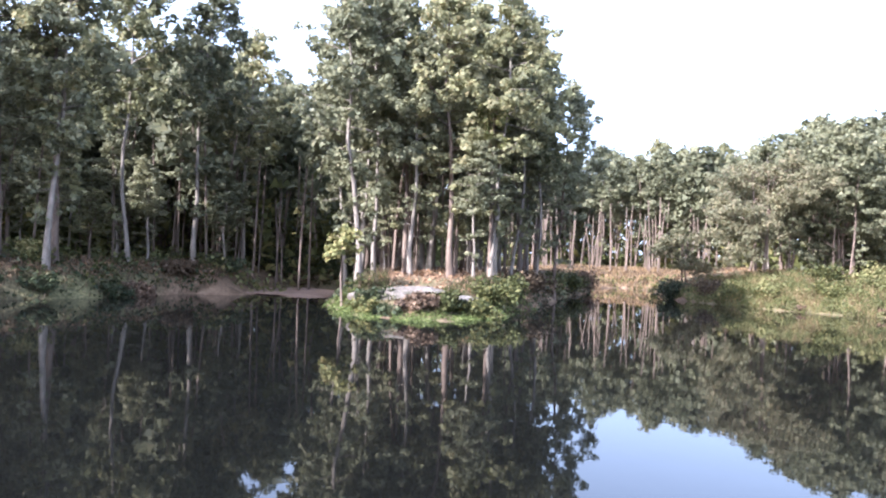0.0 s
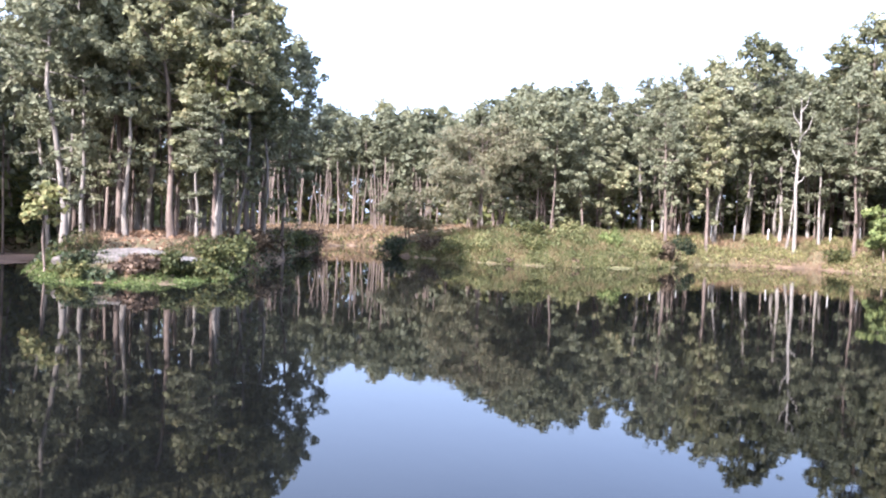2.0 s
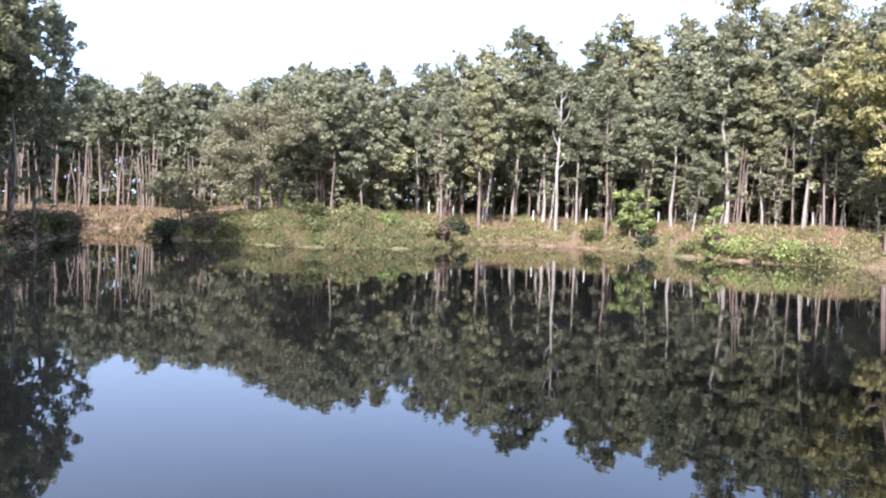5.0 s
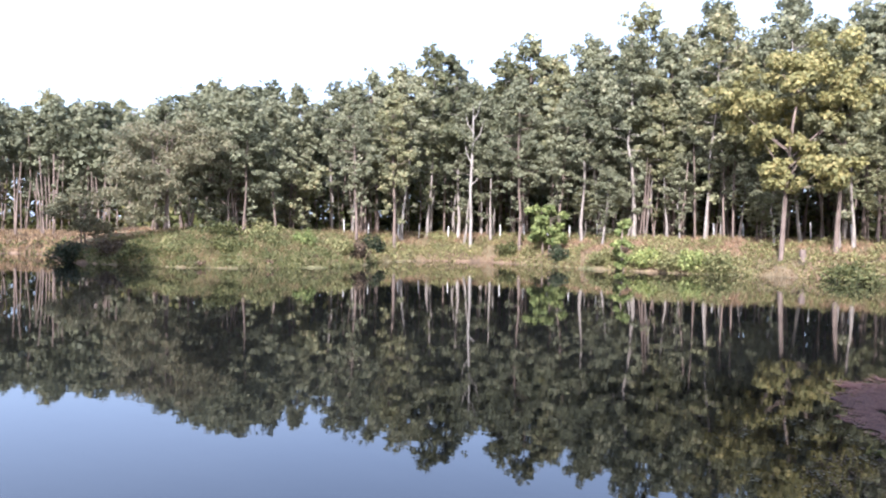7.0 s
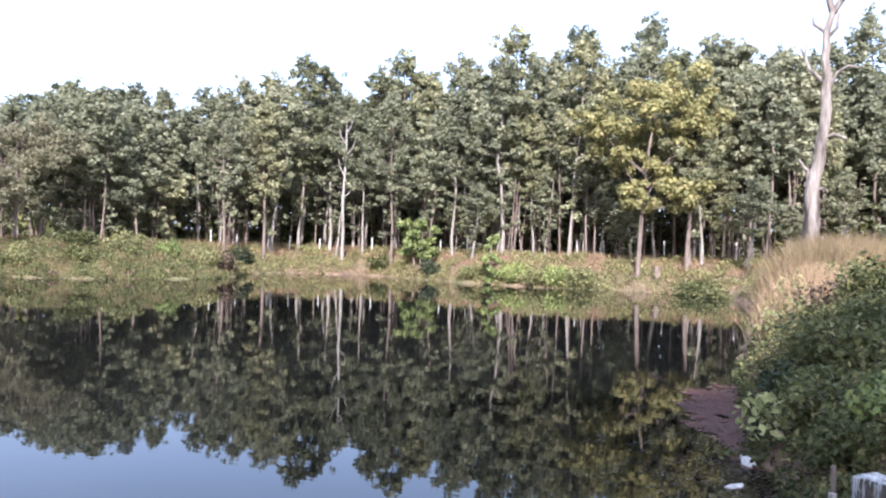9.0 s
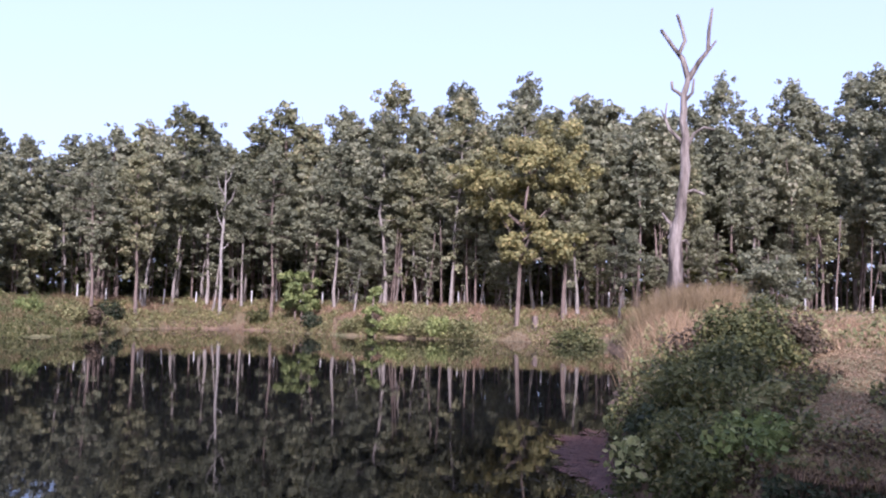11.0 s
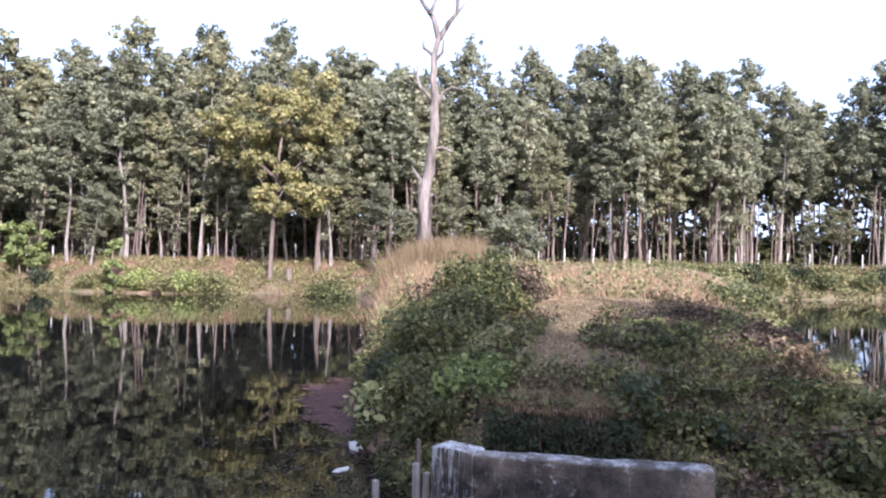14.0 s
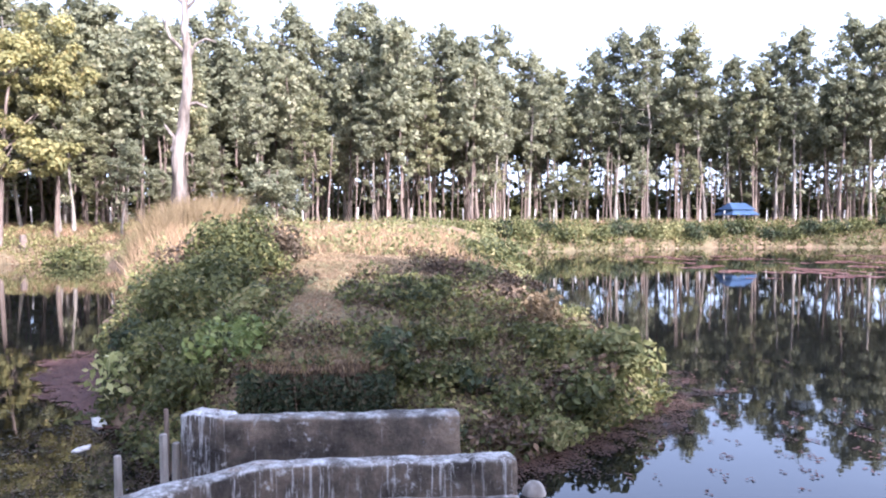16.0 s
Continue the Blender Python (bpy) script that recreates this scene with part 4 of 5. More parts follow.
# ---------------------------------------------------------------- sluice walls
def wall_along(name, line, thick, top, foot, label, mat, step=None, end=None):
    """A concrete wall along a line of (x, y), with rounded top edges; step: a plinth's height and how far it stands out."""
    ob = thing(name, pose(0, 0, 0), label, "wall")

    def strip(nm, half, z1, z0, bev, stuff=mat):
        """The wall's rounded section swept along its line, a little uneven."""
        p = np.array(line, dtype=float)
        run = np.concatenate([[0], np.cumsum(np.linalg.norm(np.diff(p, axis=0), axis=1))])
        at = np.unique(np.concatenate([np.linspace(0, run[-1], int(run[-1] / 0.05) + 2), run]))
        pts = np.stack([np.interp(at, run, p[:, 0]), np.interp(at, run, p[:, 1])], 1)
        d = unit(np.gradient(pts, axis=0))
        side = np.stack([-d[:, 1], d[:, 0]], 1)
        turn = np.linspace(0, math.pi / 2, 5)
        prof = [(half, z) for z in np.linspace(z0, z1 - bev, 14)] + [(half - bev + bev * math.cos(a), z1 - bev + bev * math.sin(a)) for a in turn[1:]]
        prof += [(o, z1) for o in np.linspace(half - bev, 0, 5)[1:]]
        prof = np.array(prof + [(-o, z) for o, z in prof[-2::-1]])
        inset = bev * np.maximum(0, 1 - np.minimum(at, run[-1] - at) / bev)
        v = np.concatenate([np.column_stack([pts[k] + np.outer(prof[:, 0] * (1 - inset[k] * 0.6 / half), side[k]), prof[:, 1] - inset[k] * 0.6 * (prof[:, 1] > z1 - bev * 1.1)]) for k in range(len(at))])
        v = np.array([Vector(q) + Vector(noise.noise_vector(Vector(q) * 2.2)) * 0.02 + Vector(noise.noise_vector(Vector(q) * 9.0)) * 0.012 for q in v])
        w, grid = len(prof), np.arange(len(v)).reshape(len(at), len(prof))
        q = [(grid[a, b], grid[a + 1, b], grid[a + 1, b + 1], grid[a, b + 1]) for a in range(len(at) - 1) for b in range(w - 1)]
        q += [(grid[e, b], grid[e, b + 1], grid[e, w - 2 - b], grid[e, w - 1 - b]) for e in (0, len(at) - 1) for b in range(w // 2)]
        part(nm, mesh_np(nm, v, np.array(q), stuff, True), ob)

    strip("wall_body", thick / 2, top, foot, 0.05)
    if end:
        full, line = line, end
        strip("pilaster", thick / 2 + 0.05, top + 0.03, foot, 0.04, M_CONCRETE_END)
        line = full
    if step:
        strip("plinth", thick / 2 + step[1], step[0], foot, 0.03)


wall_along("sluice_wall", [(8.86, -1.6), (8.82, 1.1), (9.0, 1.5)], 0.3, 0.75, -1.0, "stained concrete sluice wall with white lime runs, set into the causeway", M_CONCRETE_OLD, None, [(8.83, 1.02), (8.9, 1.28), (9.0, 1.52)])
wall_along("sluice_wall", [(7.12, -2.0), (7.02, 0.38), (6.25, 1.18), (5.8, 1.6)], 0.28, 0.75, -1.0, "grey concrete sluice wall with white crusted top and a flared end", M_CONCRETE, (0.42, 0.06))

for x, y, top, r, lab in [(8.01, 1.99, 0.57, 0.042, "weathered wooden stake standing in the water"), (8.51, 1.68, 0.64, 0.048, "weathered wooden stake standing in the water"),
                          (8.86, 1.66, 0.45, 0.048, "short pale stake beside the concrete wall"), (9.02, 1.78, 0.80, 0.03, "thin brown stake beside the concrete wall")]:
    plain_pole("stake", x, y, -0.9, top, r, M_STAKE if r > 0.04 else M_BARK2, lab, "stake", (rng.normal() * 0.02, rng.normal() * 0.02), 7, "stakes in the water")


def lump(name, x, y, z, size, mat, seed, label, category, turn=0.0, rough=0.22, cuts=4, kind=""):
    """A rounded uneven lump, flattened underneath."""
    b = bmesh.new()
    bmesh.ops.create_icosphere(b, subdivisions=cuts, radius=1.0)
    for vt in b.verts:
        p = vt.co * 1.7 + Vector((seed * 7.3, seed * 3.1, seed))
        vt.co *= 1 + rough * noise.noise(p) + rough * 0.4 * noise.noise(p * 3.1)
        vt.co = Vector((vt.co.x * size[0], vt.co.y * size[1], max(vt.co.z, -0.45) * size[2]))
    me = bpy.data.meshes.new(name)
    b.to_mesh(me)
    b.free()
    for f in me.polygons:
        f.use_smooth = True
    me.materials.append(mat)
    ob = new(name, me)
    ob.matrix_world = pose(x, y, z, 0, 0, turn)
    return tagged(ob, label, category, kind=kind)


lump("bare_earth_mound", -1.3, 39.0, 0.68, (3.0, 1.5, 0.62), M_ROCK, 1, "pale bare earth mound on the wooded point", "earth mound", 8)
lump("bare_earth_mound", -22.6, 37.6, 0.7, (2.4, 1.2, 0.7), M_ROCK, 2, "pale eroded earth ledge on the west bank", "earth mound", 30)
lump("bare_earth_mound", -20.2, 40.0, 0.7, (1.6, 0.9, 0.65), M_ROCK, 3, "low pale earth ledge on the west bank", "earth mound", 60)
lump("mud_flat", -9.3, 53.4, 0.0, (4.4, 5.0, 0.16), M_MUD, 4, "low red mud flat at the waterline", "mud flat", 5, 0.3)
lump("floating_debris", 11.5, 3.5, 0.02, (0.24, 0.09, 0.07), M_WHITE, 5, "white scrap of litter at the water's edge", "litter", 35, 0.5, 3)
lump("floating_debris", 10.2, 3.24, 0.01, (0.16, 0.07, 0.025), M_POST, 6, "small white scrap floating on the water", "litter", -20, 0.6, 3)
lump("round_float", 8.15, -2.36, 0.02, (0.13, 0.13, 0.13), M_STAKE, 7, "grey-brown rounded float at the wall's foot", "float", 0, 0.1, 3)


# ---------------------------------------------------------------- bushes
def bush(name, x, y, size, n, leaf, mat, seed, label, sink=0.1, group="", wood=M_BARK2, upright=0.25):
    """A shrub: branching stems and leaves in uneven clumps."""
    r = np.random.default_rng(seed)
    z = float(ground_z(x, y))
    rx, ry, h = size
    tubes, clumps = [], []
    for k in range(9):
        a, u = k * 2.4 + r.uniform(-0.4, 0.4), r.uniform(0.25, 1.0)
        tip = np.array([math.cos(a) * rx * u * 0.8, math.sin(a) * ry * u * 0.8, h * (1.0 - 0.55 * u * u) * r.uniform(0.6, 0.95)])
        mid = tip * np.array([0.4, 0.4, 0.6])
        tubes.append(tube([(0, 0, -0.2), mid, tip], [0.03, 0.02, 0.008], 4))
        clumps.append((tip, 0.42 * min(rx, ry, h * 1.2) * r.uniform(0.7, 1.2)))
        clumps.append((mid, 0.45 * min(rx, ry, h * 1.2)))
    per = n // len(clumps)
    cs, ns = [], []
    for c, rad in clumps:
        d = unit(r.normal(size=(per, 3)))
        cs.append(c + d * (rad * r.uniform(0.2, 1.0, per) ** 0.5)[:, None])
        ns.append(d * 0.6 + np.array([0, 0, upright]) + r.normal(size=(per, 3)) * 0.6)
    c, nn = np.concatenate(cs), np.concatenate(ns)
    c[:, 2] = np.maximum(c[:, 2], 0.02)
    v, q = small_leaves(c, nn, np.full(len(c), leaf), r) if math.hypot(x, y) > 30 else leaves(c, nn, np.full(len(c), leaf), 0.62, r)
    ob = thing(name, pose(x, y, z - sink), label, "bush", group)
    part("stem", mesh_np("stem", *joined(tubes), wood, True), ob)
    part("foliage", mesh_np("foliage", v, q, mat), ob)
    return ob


MOUND = "shrubs on the causeway"
bush("shrub", 18.1, 2.75, (1.7, 1.3, 1.3), 5200, 0.12, M_BUSH, 1, "dense dark green shrub on the causeway", 0.1, MOUND)
bush("shrub", 16.0, 3.0, (1.6, 1.3, 1.05), 4400, 0.12, M_BUSH, 2, "dense dark green shrub on the causeway", 0.1, MOUND)
bush("shrub", 18.7, 1.75, (0.7, 0.6, 0.95), 1100, 0.1, M_TWIG, 3, "dark reddish twiggy shrub beside the path", 0.1, MOUND)
bush("shrub", 19.6, 2.3, (1.0, 0.7, 1.1), 1300, 0.1, M_TWIG, 43, "dry reddish twiggy shrub behind the green ones", 0.1, MOUND)
bush("shrub", 13.8, 2.8, (1.4, 1.1, 0.9), 3600, 0.12, M_BUSH, 4, "leafy green shrub on the bank", 0.1, MOUND)
bush("shrub", 13.1, 3.3, (1.0, 0.7, 0.7), 1440, 0.111, M_DARK, 24, "dark shrub hanging over the water", 0.1, MOUND)
bush("pale_shrub", 11.75, 2.95, (0.85, 0.7, 0.9), 520, 0.15, M_PALE, 5, "shrub with pale yellowish rounded leaves over the water", 0.1, MOUND)
bush("shrub", 11.4, 2.3, (0.9, 0.9, 0.75), 1520, 0.104, M_BUSH, 25, "dark green shrub by the water's edge", 0.1, MOUND)
bush("shrub", 12.0, 2.8, (0.9, 0.7, 0.75), 1700, 0.1, M_BUSH, 33, "dark green shrub mixed with paler leaves", 0.1, MOUND)
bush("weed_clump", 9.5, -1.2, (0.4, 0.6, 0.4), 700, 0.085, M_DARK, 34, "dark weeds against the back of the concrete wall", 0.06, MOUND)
bush("weed_clump", 9.9, -2.9, (0.6, 0.5, 0.45), 900, 0.09, M_HERB, 35, "yellowing weeds at the water beside the wall", 0.06, MOUND)
bush("weed_clump", 10.4, -2.5, (0.7, 0.6, 0.4), 900, 0.09, M_BUSH, 36, "small leafy green weed clump on the causeway", 0.06, MOUND)
bush("shrub", 10.6, 2.0, (0.8, 0.65, 0.6), 1440, 0.098, M_BUSH, 6, "low leafy shrub by the water's edge", 0.1, MOUND)
bush("fern_patch", 11.6, 1.5, (1.3, 0.7, 0.5), 1900, 0.13, M_FERN, 7, "bright green ferny patch on the mound", 0.12, MOUND)
bush("fern_patch", 13.2, 1.5, (0.9, 0.6, 0.45), 1200, 0.111, M_HERB, 27, "green ferny patch beside the path", 0.1, MOUND)
bush("shrub", 10.5, -1.1, (0.4, 0.7, 0.35), 1040, 0.11, M_BUSH, 28, "dark plants beside the hollow behind the wall", 0.05, MOUND)
bush("shrub", 13.4, -1.2, (1.5, 1.0, 0.42), 2560, 0.111, M_BUSH, 9, "low spreading green shrub on the mound", 0.1, MOUND)
bush("shrub", 11.7, -1.5, (1.0, 1.0, 0.31), 2080, 0.098, M_BUSH, 10, "low spreading green shrub on the mound", 0.1, MOUND)
bush("shrub", 15.4, -2.4, (1.6, 1.2, 0.31), 1920, 0.10, M_TWIG, 11, "low dry brown shrub on the mound", 0.1, MOUND)
bush("shrub", 12.3, -3.0, (1.2, 1.1, 0.34), 2080, 0.104, M_BUSH, 12, "low green shrub sloping to the water", 0.1, MOUND)
bush("lit_shrub", 12.3, -4.3, (1.2, 0.9, 0.75), 2300, 0.16, M_HERB, 13, "sunlit yellow-green shrub hanging over the water", 0.12, MOUND)
bush("lit_shrub", 13.4, -3.3, (0.8, 0.6, 0.6), 900, 0.11, M_DRY, 29, "sunlit shrub with dry straw-brown leaves", 0.12, MOUND)
bush("shrub", 16.8, -3.1, (1.5, 0.9, 0.45), 1700, 0.1, M_TWIG, 61, "dry brown scrub on the shoulder of the mound", 0.1, MOUND)
bush("shrub", 14.8, -2.9, (1.1, 0.8, 0.42), 1300, 0.1, M_TWIG, 62, "dry brown scrub on the shoulder of the mound", 0.1, MOUND)
bush("shrub", 18.2, -1.9, (1.2, 0.8, 0.4), 1300, 0.1, M_TWIG, 63, "dry brown scrub beside the path", 0.1, MOUND)
bush("lit_shrub", 11.0, -3.6, (0.9, 0.7, 0.6), 1300, 0.14, M_BUSH, 14, "green shrub at the water's edge", 0.12, MOUND)
bush("weed_clump", 9.7, -2.2, (0.6, 0.6, 0.5), 960, 0.091, M_TWIG, 15, "dry brown weeds at the end of the concrete wall", 0.1, MOUND)
bush("shrub", 14.9, -4.7, (1.2, 0.8, 0.3), 1600, 0.1, M_BUSH, 16, "green shrub over the water", 0.12, MOUND)
bush("shrub", 18.6, -2.9, (1.9, 1.0, 0.42), 1920, 0.117, M_TWIG, 17, "dry brown scrub on the slope", 0.1, MOUND)
bush("shrub", 20.8, -4.1, (1.7, 0.9, 0.4), 1440, 0.130, M_TWIG, 30, "dry brown scrub near the water", 0.1, MOUND)
bush("shrub", 25.5, -3.5, (2.6, 1.7, 0.9), 1920, 0.169, M_BUSH, 18, "low green scrub beside the path", 0.1, MOUND)
bush("shrub", 30.0, -4.2, (2.6, 1.6, 0.9), 1760, 0.182, M_HERB, 19, "low yellow-green scrub beside the path", 0.1, MOUND)
bush("shrub", 22.0, 4.6, (1.8, 1.5, 0.9), 1440, 0.156, M_TWIG, 20, "dry twiggy shrub on the bank", 0.1, MOUND)


def path_line(x):
    """Middle of the trodden path along the causeway."""
    return np.interp(x, [10.5, 11.2, 15, 18.5, 22, 40], [0.35, 0.4, 0.6, 0.35, 0.2, 1.5])


def clearing(x, y):
    """The path and the open sunny patch that it leads to."""
    return ((np.abs(y - path_line(x)) < 0.46 + 0.14 * waves(x, y, 1.5, 8)) & (x > 11.0)) | ((x > 17.2) & (x < 23) & (y > -1.25 + 0.2 * waves(x, y, 2, 18)) & (y < 1.5))


mound_rng = random.Random(21)
for k in range(30):
    x = mound_rng.uniform(10.6, 20)
    side = 1 if k % 2 else -1
    y = 0.4 + side * mound_rng.uniform(0.9, 3.6 if side > 0 else 4.6)
    rad = mound_rng.uniform(0.32, 0.65)
    if clearing(x, y) or abs(y - path_line(x)) < 0.85 or (x > 16.5 and -1.8 < y < 2):
        y += 1.6 * side
    mt, word = ((M_BUSH, "small leafy green"), (M_TWIG, "small dry brown"), (M_DARK, "small dark"), (M_HERB, "small yellow-green"), (M_BUSH, "small leafy green"))[k % 5]
    bush("weed_clump", x, y, (rad, rad * 0.9, rad * mound_rng.uniform(0.6, 1.0)), 420, mound_rng.uniform(0.09, 0.13), mt, 300 + k, word + " weed clump on the causeway", 0.06, MOUND)

SHORE = "bushes along the banks"
bank_bushes = [(56.5, 22.0, 2.4, 1.5, M_BUSH), (54.2, 20.0, 1.8, 1.4, M_HERB), (54.4, 30.6, 2.0, 1.5, M_HERB), (53.9, 32.4, 1.7, 1.5, M_FRESH), (53.6, 34.2, 1.9, 1.6, M_HERB), (53.2, 36.0, 1.6, 1.5, M_FRESH),
               (53.4, 45.2, 1.3, 1.4, M_DARK), (54.3, 52.2, 1.5, 1.4, M_BUSH), (52.7, 39.8, 1.5, 1.2, M_HERB), (43.8, 59.6, 1.6, 1.6, M_DARK), (38.0, 54.0, 1.5, 1.7, M_TWIG),
               (19.6, 66.2, 2.3, 1.5, M_DARK), (20.2, 69.5, 2.2, 1.5, M_DARK), (21.6, 63.0, 1.7, 1.4, M_TWIG), (22.2, 61.0, 1.3, 1.5, M_BUSH), (36.0, 53.5, 1.6, 1.7, M_HERB), (24.0, 58.0, 1.6, 1.4, M_HERB), (27.0, 55.6, 1.5, 1.1, M_BUSH), (30.5, 56.2, 1.7, 1.6, M_HERB), (33.5, 55.0, 1.5, 1.3, M_FRESH), (28.5, 58.5, 1.9, 1.7, M_BUSH), (32.0, 58.8, 1.8, 1.8, M_HERB), (25.0, 54.8, 0.6, 0.3, M_TWIG), (29.2, 52.6, 0.6, 0.28, M_TWIG), (33.0, 52.2, 0.6, 0.28, M_TWIG),
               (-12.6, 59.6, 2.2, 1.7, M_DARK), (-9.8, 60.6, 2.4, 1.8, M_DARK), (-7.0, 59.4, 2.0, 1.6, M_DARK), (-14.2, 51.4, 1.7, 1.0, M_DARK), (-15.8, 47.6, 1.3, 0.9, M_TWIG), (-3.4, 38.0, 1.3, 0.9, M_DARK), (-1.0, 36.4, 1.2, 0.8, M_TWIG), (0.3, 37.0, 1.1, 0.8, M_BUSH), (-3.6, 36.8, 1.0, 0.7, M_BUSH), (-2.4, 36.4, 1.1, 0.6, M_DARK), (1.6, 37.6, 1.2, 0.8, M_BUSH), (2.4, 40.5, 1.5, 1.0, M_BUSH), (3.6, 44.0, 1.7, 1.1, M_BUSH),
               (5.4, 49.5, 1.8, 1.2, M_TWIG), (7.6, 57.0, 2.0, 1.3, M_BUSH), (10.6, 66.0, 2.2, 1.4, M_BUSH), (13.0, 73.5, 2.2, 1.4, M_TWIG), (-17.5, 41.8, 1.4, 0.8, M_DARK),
               # the dark ones along the west bank stand for shade under it
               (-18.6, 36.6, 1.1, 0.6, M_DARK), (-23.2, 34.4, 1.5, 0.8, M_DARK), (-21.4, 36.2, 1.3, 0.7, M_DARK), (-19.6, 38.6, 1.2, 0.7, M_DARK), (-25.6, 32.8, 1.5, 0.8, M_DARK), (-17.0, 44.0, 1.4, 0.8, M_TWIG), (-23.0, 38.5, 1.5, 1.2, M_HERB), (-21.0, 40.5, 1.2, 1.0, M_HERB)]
for k, (x, y, w, h, mt) in enumerate(bank_bushes):
    word = {M_BUSH.name: "leafy green", M_HERB.name: "yellow-green", M_DARK.name: "dark", M_TWIG.name: "dry brown", M_FRESH.name: "bright green"}[mt.name]
    bush("bank_bush", x, y, (w, w * 0.85, h), 1900, 0.18, mt, 40 + k, word + " bush at the lake's edge", 0.15, SHORE)
r_far = random.Random(9)
for k in range(26):
    u = k / 25
    x, y = np.interp(u, [0, 0.3, 0.65, 1], [66, 73.5, 80, 79]), np.interp(u, [0, 0.3, 0.65, 1], [-6, -15, -34, -52])
    x, y = x + r_far.uniform(0.8, 2.2), y + r_far.uniform(-0.6, 0.6)
    mt = (M_BUSH, M_HERB, M_HERB, M_DARK)[k % 4] if u < 0.6 else (M_BUSH, M_DARK)[k % 2]
    word = {M_BUSH.name: "leafy green", M_HERB.name: "yellow-green", M_DARK.name: "dark"}[mt.name]
    bush("bank_bush", x, y, (1.8, 1.7, r_far.uniform(1.1, 1.7)), 1200, 0.24, mt, 90 + k, word + " bush at the lake's edge", 0.15, SHORE)


# ---------------------------------------------------------------- ground cover
def strew(name, mat, count, area, kind, label, category, size, lean=0.35, width=0.012, seed=0, lift=0.0):
    """Leaves or blades over an area: (x0, x1, y0, y1, test(x, y, inland, on causeway))."""
    r = np.random.default_rng(seed)
    x0, x1, y0, y1, test = area
    x, y = r.uniform(x0, x1, count), r.uniform(y0, y1, count)
    ok = test(x, y, -signed(LAKE, x, y), signed(CAUSEWAY, x, y))
    x, y = x[ok], y[ok]
    z = ground_z(x, y)
    p = np.stack([x, y, z], 1)
    if kind == "leaf":
        p[:, 2] += r.uniform(0.0, 1.0, len(p)) ** 1.5 * lift * np.clip(1.0 + 0.7 * waves(x, y, 1.2, seed + 200), 0.25, 2.0)
        nn = r.normal(size=p.shape) * 0.8 + np.array([0, 0, 0.8])
        v, q = small_leaves(p, nn, np.full(len(p), size * 1.05), r) if size > 0.13 else leaves(p, nn, np.full(len(p), size), 0.6, r)
        me = mesh_np(name, v, q, mat)
    else:
        v, q = blades(p - np.array([0, 0, 0.03]), np.full(len(p), size), lean, width, r)
        me = mesh_np(name, v, q, mat)
    return tagged(new(name, me), label, category, kind="stuff")


def patchy(x, y, s, seed, level):
    return waves(x, y, s, seed) > level


strew("meadow_herbs", M_HERB, 110000, (18, 42, 48, 66, lambda x, y, d, c: (d > -0.15) & (d < 10) & patchy(x, y, 3, 61, -0.75)), "leaf", "thick green herbs over the low bank", "herbs", 0.14, seed=1, lift=0.38)
strew("meadow_grass", M_HERB, 30000, (18, 42, 48, 66, lambda x, y, d, c: (d > -0.15) & (d < 9)), "blade", "tall green grass over the low bank", "grass", 0.5, 0.4, 0.022, 31)
strew("meadow_straw", M_DRY, 26000, (18, 44, 48, 66, lambda x, y, d, c: (d > -0.1) & (d < 8) & patchy(x, y, 4, 62, 0.1)), "blade", "dry straw between the green herbs", "grass", 0.7, 0.5, 0.025, 32)
strew("bank_herbs", M_HERB, 210000, (38, 66, 14, 64, lambda x, y, d, c: (d > -0.15) & (d < 7) & patchy(x, y, 5, 21, -0.1)), "leaf", "yellow-green weeds along the bank", "weeds", 0.152, seed=2, lift=0.45)
strew("bank_dry_grass", M_DRY, 50000, (38, 72, 4, 68, lambda x, y, d, c: (d > -0.1) & (d < 9)), "blade", "dry straw-coloured grass on the bank", "grass", 0.5, 0.45, 0.024, 3)
strew("bank_russet_grass", M_LITTER, 60000, (38, 76, 2, 68, lambda x, y, d, c: (d > 2.2) & (d < 8) & patchy(x, y, 6, 47, -0.35)), "blade", "russet dry grass on the upper bank", "grass", 0.42, 0.5, 0.024, 47)
strew("bank_litter", M_LITTER, 80000, (8, 76, 4, 112, lambda x, y, d, c: (d > -0.1) & (d < 14) & (y < 82)), "leaf", "brown leaf litter under the trees", "leaf litter", 0.16, seed=4, lift=0.12)
strew("far_bank_herbs", M_HERB, 60000, (62, 92, -62, 0, lambda x, y, d, c: (d > -0.25) & (d < 8) & patchy(x, y, 5, 45, -0.2)), "leaf", "yellow-green weeds along the far bank", "weeds", 0.22, seed=5, lift=0.6)
strew("far_bank_weeds", M_BUSH, 80000, (62, 92, -62, 0, lambda x, y, d, c: (d > -0.25) & (d < 6) & patchy(x, y, 3.5, 46, -0.35)), "leaf", "dark green weeds along the far bank", "weeds", 0.22, seed=44, lift=0.7)
strew("far_bank_grass", M_DRY, 15000, (62, 92, -62, 4, lambda x, y, d, c: (d > -0.1) & (d < 10)), "blade", "dry grass along the far bank", "grass", 0.6, 0.4, 0.025, 6)
strew("point_herbs", M_FERN, 60000, (-8, 6, 32, 46, lambda x, y, d, c: (d > -0.55) & (d < 1.3) & patchy(x, y, 1.5, 92, -0.45)), "leaf", "bright green waterside plants round the point", "plants", 0.11, seed=7, lift=0.16)
strew("point_grass", M_BUSH, 24000, (-7, 6, 32, 48, lambda x, y, d, c: (d > 0.9) & (d < 3.0)), "blade", "green grass round the point", "grass", 0.3, 0.45, 0.015, 33)
